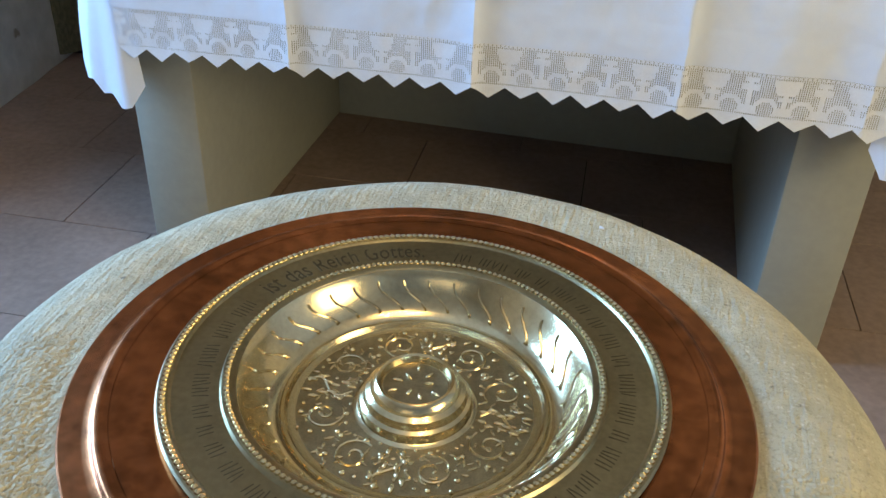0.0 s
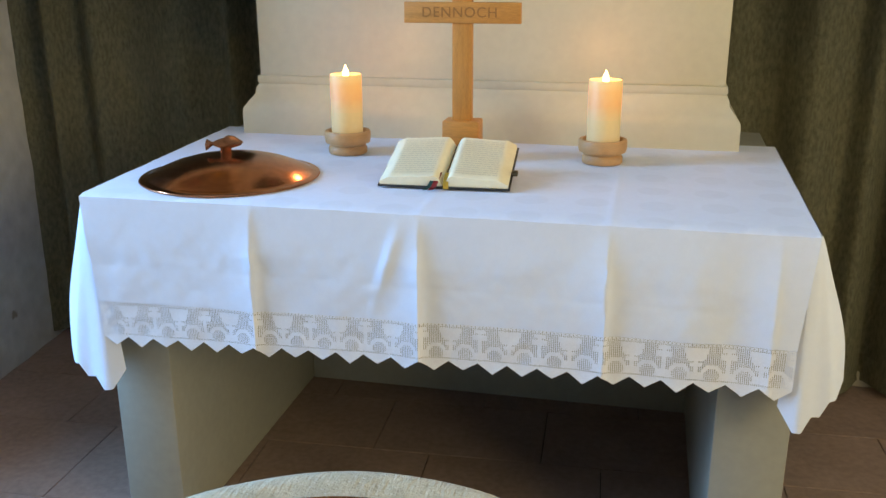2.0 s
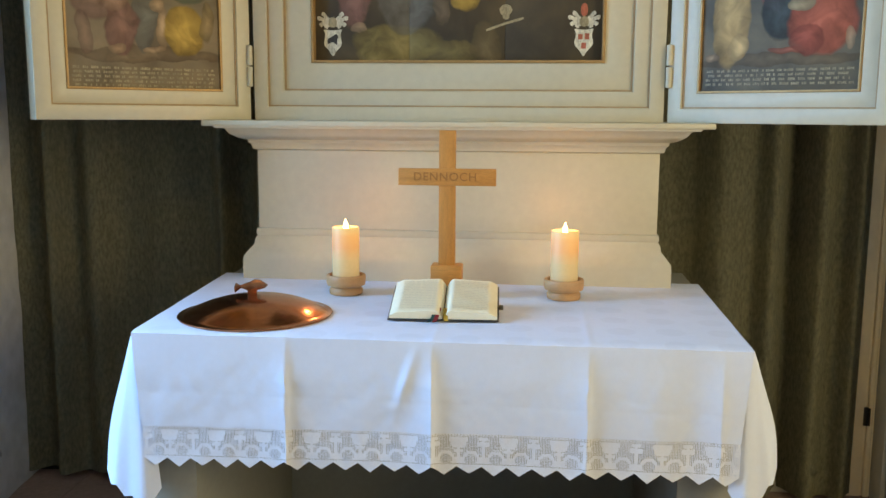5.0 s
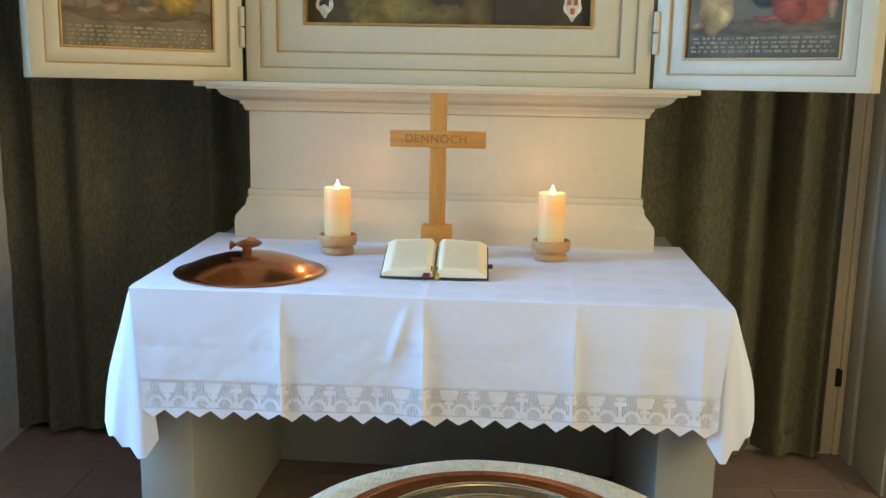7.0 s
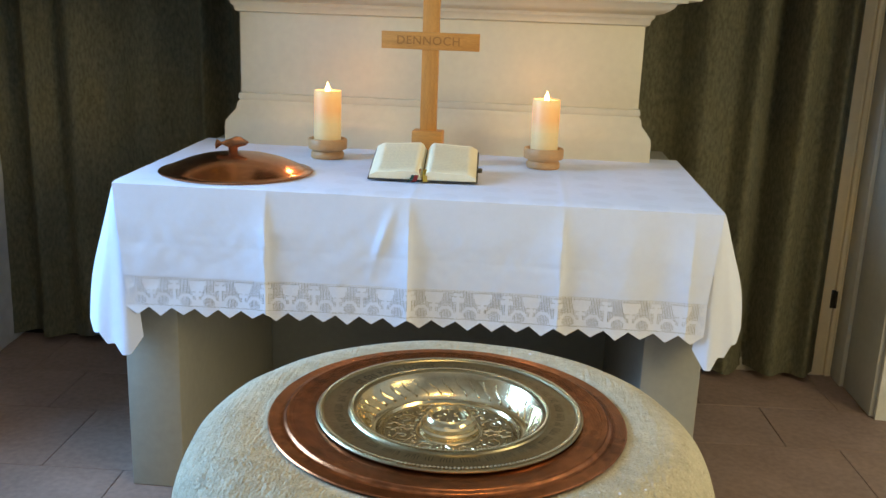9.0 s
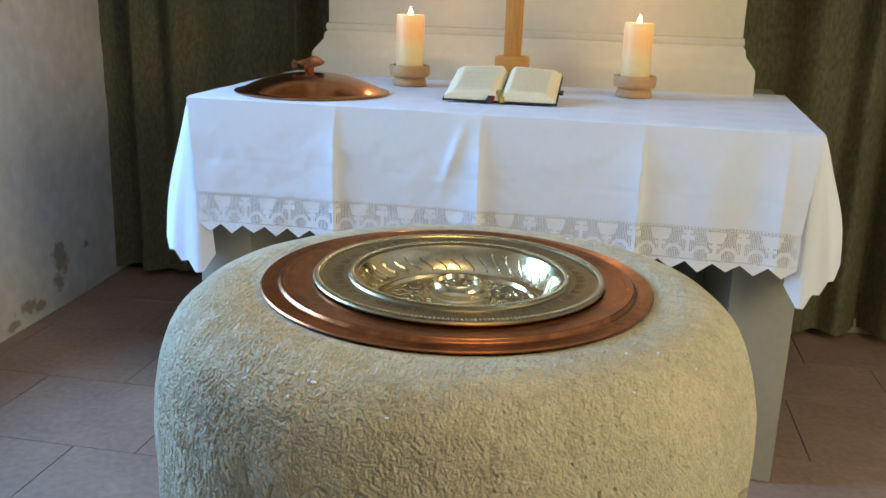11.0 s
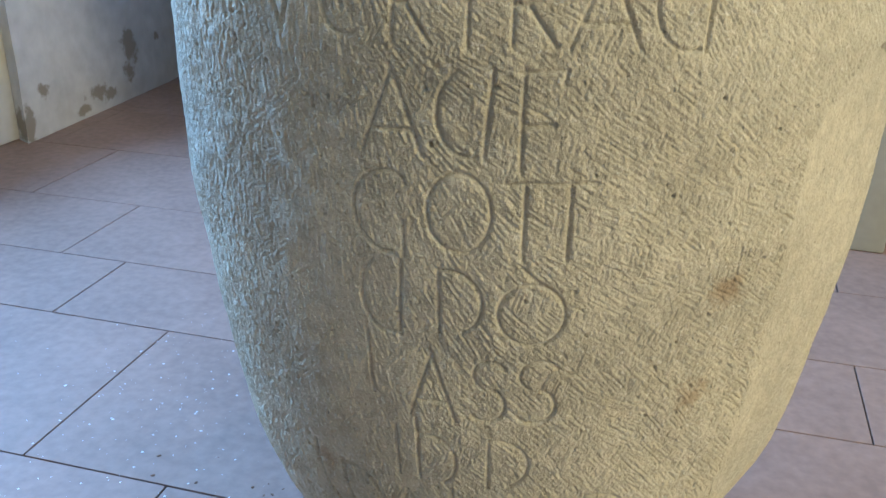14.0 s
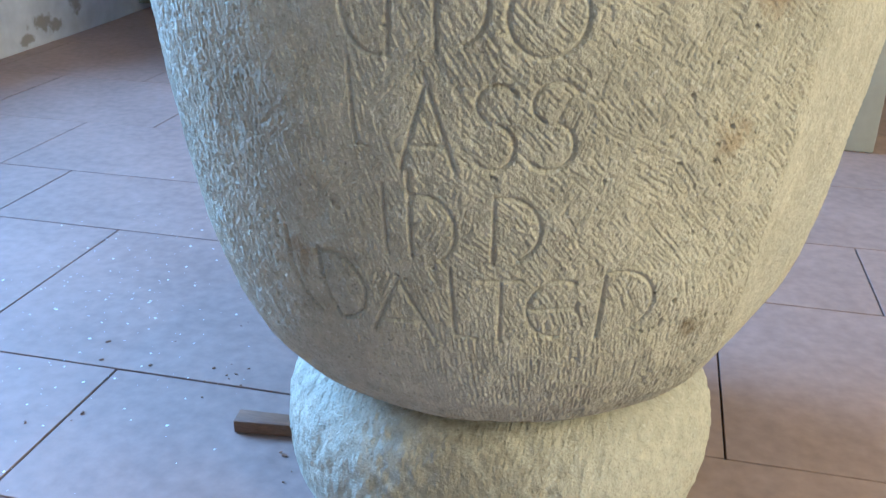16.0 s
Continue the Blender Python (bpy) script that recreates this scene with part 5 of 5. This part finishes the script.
# copper tray let into the font
tray = thing("copper_tray", "worn copper ring plate lying on the font", "tray", m=pose(AX, AY, 0.0))
part("outer_flange", lathe([(0.222, 0.899), (0.2265, 0.9005), (0.228, 0.9025), (0.2265, 0.9040), (0.214, 0.9042), (0.2085, 0.9044), (0.2072, 0.9052), (0.2062, 0.9076), (0.2045, 0.9086), (0.2015, 0.9082), (0.1965, 0.9079), (0.1965, 0.899)], 160), COPPER, tray, "flat outer flange with a raised bead")
part("inner_plate", lathe([(0.1962, 0.899), (0.1962, 0.9078), (0.192, 0.9076), (0.187, 0.9070), (0.180, 0.9066), (0.160, 0.9062), (0.12, 0.892), (0.12, 0.888)], 160), COPPER, tray, "dished inner copper plate")

# silver-gilt baptismal dish
dish = thing("baptismal_dish", "polished brass-toned baptismal dish with beaded rims and an engraved band", "dish", m=pose(AX + 0.0025, AY, 0.0))
ZB = 0.908
part("rim_band", lathe([(0.1695, ZB), (0.1705, ZB + 0.002), (0.169, ZB + 0.0035), (0.162, ZB + 0.004), (0.1605, ZB + 0.0025), (0.130, ZB + 0.0018), (0.1285, ZB + 0.004), (0.122, ZB + 0.0045), (0.119, ZB + 0.003), (0.121, ZB)], 160), SILVER_DULL, dish, "dull wide rim with an engraved inscription")
WELL = [(0.1205, ZB + 0.0035), (0.118, ZB + 0.001), (0.115, ZB - 0.005), (0.110, ZB - 0.013), (0.103, ZB - 0.022), (0.096, ZB - 0.0275), (0.0935, ZB - 0.0278), (0.092, ZB - 0.0262), (0.090, ZB - 0.0262), (0.088, ZB - 0.030), (0.083, ZB - 0.0305),
        (0.0425, ZB - 0.0295), (0.040, ZB - 0.0282), (0.0385, ZB - 0.0220), (0.036, ZB - 0.0205), (0.0345, ZB - 0.0150), (0.031, ZB - 0.0130), (0.029, ZB - 0.0075), (0.0265, ZB - 0.006), (0.0245, ZB - 0.0065), (0.023, ZB - 0.0115), (0, ZB - 0.0115)]
part("well", lathe(WELL, 160), SILVER, dish, "polished well with a raised boss")


part("chased_ground", lathe([(0.0825, ZB - 0.0309), (0.0825, ZB - 0.0300), (0.0435, ZB - 0.0290), (0.0435, ZB - 0.0300)], 120), STIPPLED, dish, "stippled grey-gold ground under the scrolls")
part("boss_medallion", lathe([(0.0222, ZB - 0.0116), (0.0222, ZB - 0.0112), (0, ZB - 0.0112)], 48), STIPPLED, dish, "dark engraved medallion")


def beads(r, z, n, s):
    bm = bmesh.new()
    for k in range(n):
        a = 2 * math.pi * k / n
        bmesh.ops.create_icosphere(bm, subdivisions=1, radius=s, matrix=Matrix.Translation((r * math.cos(a), r * math.sin(a), z)))
    return bm


part("outer_beading", beads(0.1655, ZB + 0.0042, 225, 0.0026), SILVER, dish, "row of small beads")["kind"] = "stuff"
part("inner_beading", beads(0.1252, ZB + 0.0050, 185, 0.0023), SILVER, dish, "row of small beads")["kind"] = "stuff"
for k in range(36):
    a = 2 * math.pi * k / 36
    pts = []
    for q in range(9):
        u = q / 8
        r = 0.1150 - 0.0150 * u
        z = np.interp(r, [0.103, 0.110, 0.115, 0.118], [ZB - 0.022, ZB - 0.013, ZB - 0.005, ZB + 0.001])
        b = a - 0.16 * u + 0.022 * math.sin(u * 2 * math.pi)
        pts.append((r * math.cos(b), r * math.sin(b), float(z) + 0.0002))
    part("flute", tube(pts, 0.0010, 6), SILVER, dish)


def scrolls(quarter):
    """Raised leaf scrolls between boss and well: four spirals with berries and stems."""
    out = []
    for k in (quarter,):
        base = math.pi / 4 + k * math.pi / 2
        for sgn in (-1, 1):
            c = base + sgn * 0.36
            cx, cy = 0.0635 * math.cos(c), 0.0635 * math.sin(c)
            pts = []
            for q in range(40):
                t = q / 39
                r = 0.0145 * (1 - 0.86 * t)
                b = c + sgn * (math.pi * 0.9 + 9.0 * t)
                pts.append((cx + r * math.cos(b), cy + r * math.sin(b), ZB - 0.0292))
            out.append(tube(pts, 0.00105, 5))
            for q in range(12):
                b = c + sgn * (0.3 + q * 0.5)
                rr = 0.0160 + 0.0022 * (q % 3)
                s = bmesh.new()
                bmesh.ops.create_icosphere(s, subdivisions=2, radius=0.0014 if q % 2 else 0.0022, matrix=Matrix.Translation((cx + rr * math.cos(b), cy + rr * math.sin(b), ZB - 0.0292)) @ Matrix.Diagonal((1, 1, 0.7, 1)))
                out.append(s)
        st = []
        for q in range(16):
            t = q / 15
            r = 0.046 + 0.034 * t
            b = base + math.pi / 4 + 0.12 * math.sin(t * 6)
            st.append((r * math.cos(b), r * math.sin(b), ZB - 0.0292))
        out.append(tube(st, 0.0012, 5))
        for q in range(6):
            r = 0.048 + 0.006 * q
            for w in (-1, 1):
                b = base + math.pi / 4 + w * (0.10 + 0.05 * math.sin(q * 2.0))
                s = bmesh.new()
                bmesh.ops.create_icosphere(s, subdivisions=2, radius=0.0022, matrix=Matrix.Translation((r * math.cos(b), r * math.sin(b), ZB - 0.0293)) @ Matrix.Rotation(b, 4, "Z") @ Matrix.Diagonal((1.9, 0.8, 0.7, 1)))
                out.append(s)
    rng = random.Random(40 + quarter)
    for q in range(46):
        r, b = rng.uniform(0.0465, 0.080), base + rng.uniform(-0.78, 0.78)
        s = bmesh.new()
        bmesh.ops.create_icosphere(s, subdivisions=1, radius=rng.uniform(0.0012, 0.0020), matrix=Matrix.Translation((r * math.cos(b), r * math.sin(b), ZB - 0.0293)) @ Matrix.Rotation(rng.uniform(0, 3.1), 4, "Z") @ Matrix.Diagonal((rng.uniform(1.3, 2.6), 0.7, 0.6, 1)))
        out.append(s)
    return merged(out)


for quarter in range(4):
    part("leaf_scroll", scrolls(quarter), SILVER, dish, "chased leaf scroll with berries")
for k in range(9):
    a = 2 * math.pi * k / 9 + 0.3
    petal = bmesh.new()
    r = 0.009 + 0.004 * (k % 3)
    bmesh.ops.create_icosphere(petal, subdivisions=2, radius=0.0022, matrix=Matrix.Translation((r * math.cos(a), r * math.sin(a), ZB - 0.0110)) @ Matrix.Rotation(a, 4, "Z") @ Matrix.Diagonal((1.8, 0.6, 0.8, 1)))
    part("boss_petal", petal, SILVER, dish)


def ring_words():
    """Engraved inscription round the rim: the legible words, and bars for the rest."""
    t = text_bm("ist das Reich Gottes.", 0.027, 0.0003, 1.05)
    r0 = 0.1455
    for v in t.verts:
        a = math.radians(129.5) - v.co.x * 0.58 / r0
        r = r0 + v.co.y
        v.co = (r * math.cos(a), r * math.sin(a), ZB + 0.00215 + v.co.z * 0.6)
    out = [t]
    rng = random.Random(12)
    a = math.radians(164)
    end = math.radians(360 + 95)
    while a < end:
        for q in range(rng.randint(3, 7)):
            h = rng.uniform(0.007, 0.010)
            bar = box(-0.0004, 0.0004, -h, h, ZB + 0.0018, ZB + 0.0022, 0)
            bmesh.ops.transform(bar, matrix=Matrix.Rotation(a, 4, "Z") @ Matrix.Translation((r0, 0, 0)) @ Matrix.Rotation(math.pi / 2 + rng.uniform(-0.15, 0.15), 4, "Z"), verts=bar.verts)
            out.append(bar)
            a += 0.024
        a += 0.045
    return merged(out)


part("rim_inscription", ring_words(), ENGRAVED, dish, "engraved blackletter words")


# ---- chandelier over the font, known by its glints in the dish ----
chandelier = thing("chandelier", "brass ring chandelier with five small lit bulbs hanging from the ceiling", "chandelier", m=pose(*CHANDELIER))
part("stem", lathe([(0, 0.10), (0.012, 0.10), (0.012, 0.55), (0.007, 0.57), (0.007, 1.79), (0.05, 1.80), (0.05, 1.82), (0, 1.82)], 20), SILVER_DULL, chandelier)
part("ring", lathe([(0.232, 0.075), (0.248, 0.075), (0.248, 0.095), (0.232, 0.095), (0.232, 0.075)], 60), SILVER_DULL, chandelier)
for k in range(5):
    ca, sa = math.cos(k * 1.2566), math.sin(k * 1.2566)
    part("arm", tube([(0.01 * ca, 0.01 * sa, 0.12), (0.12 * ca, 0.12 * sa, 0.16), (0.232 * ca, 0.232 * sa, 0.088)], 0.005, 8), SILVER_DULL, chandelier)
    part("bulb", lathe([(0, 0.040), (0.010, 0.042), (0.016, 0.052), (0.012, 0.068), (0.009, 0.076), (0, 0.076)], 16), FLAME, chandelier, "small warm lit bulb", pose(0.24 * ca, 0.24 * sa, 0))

# ---- spots of old whitewash on the slabs ----


def whitewash_spots():
    rng = random.Random(21)
    bm = bmesh.new()
    for _ in range(300):
        x, y = rng.gauss(-0.62, 0.16), rng.gauss(0.52, 0.24)
        if (x - AX) ** 2 + (y - AY) ** 2 < 0.27 ** 2:
            continue
        r = 0.0006 + 0.0019 * rng.random() ** 3
        n = 7
        bm.faces.new([bm.verts.new((x + r * rng.uniform(0.6, 1.3) * math.cos(2 * math.pi * k / n), y + r * rng.uniform(0.6, 1.3) * math.sin(2 * math.pi * k / n), 0.0004)) for k in range(n)])
    return bm


def floor_crumbs():
    """Dark crumbs of mortar and bark swept against the font's foot."""
    rng = random.Random(5)
    bm = bmesh.new()
    for k in range(46):
        if k < 26:
            x, y = rng.gauss(-0.38, 0.10), rng.gauss(0.42, 0.13)
        else:
            a = rng.uniform(2.4, 3.9)
            x, y = AX + 0.252 * math.cos(a) + rng.gauss(0, 0.006), AY + 0.252 * math.sin(a) + rng.gauss(0, 0.006)
        if math.hypot(x - AX, y - AY) < 0.247:
            continue
        m = Matrix.Translation((x, y, 0.0008)) @ Matrix.Rotation(rng.uniform(0, 6), 4, "Z") @ Matrix.Diagonal((rng.uniform(1, 2.4), 1, 0.6, 1))
        bmesh.ops.create_icosphere(bm, subdivisions=1, radius=rng.uniform(0.0008, 0.0022), matrix=m)
    return bm


tagged(part("floor_crumbs", floor_crumbs(), WOOD_DARK), "small dark crumbs scattered on the slabs round the font", "crumbs", kind="stuff")
tagged(part("whitewash_spots", whitewash_spots(), LACE), "scattered white paint spots on the floor slabs", "paint spots", kind="stuff")
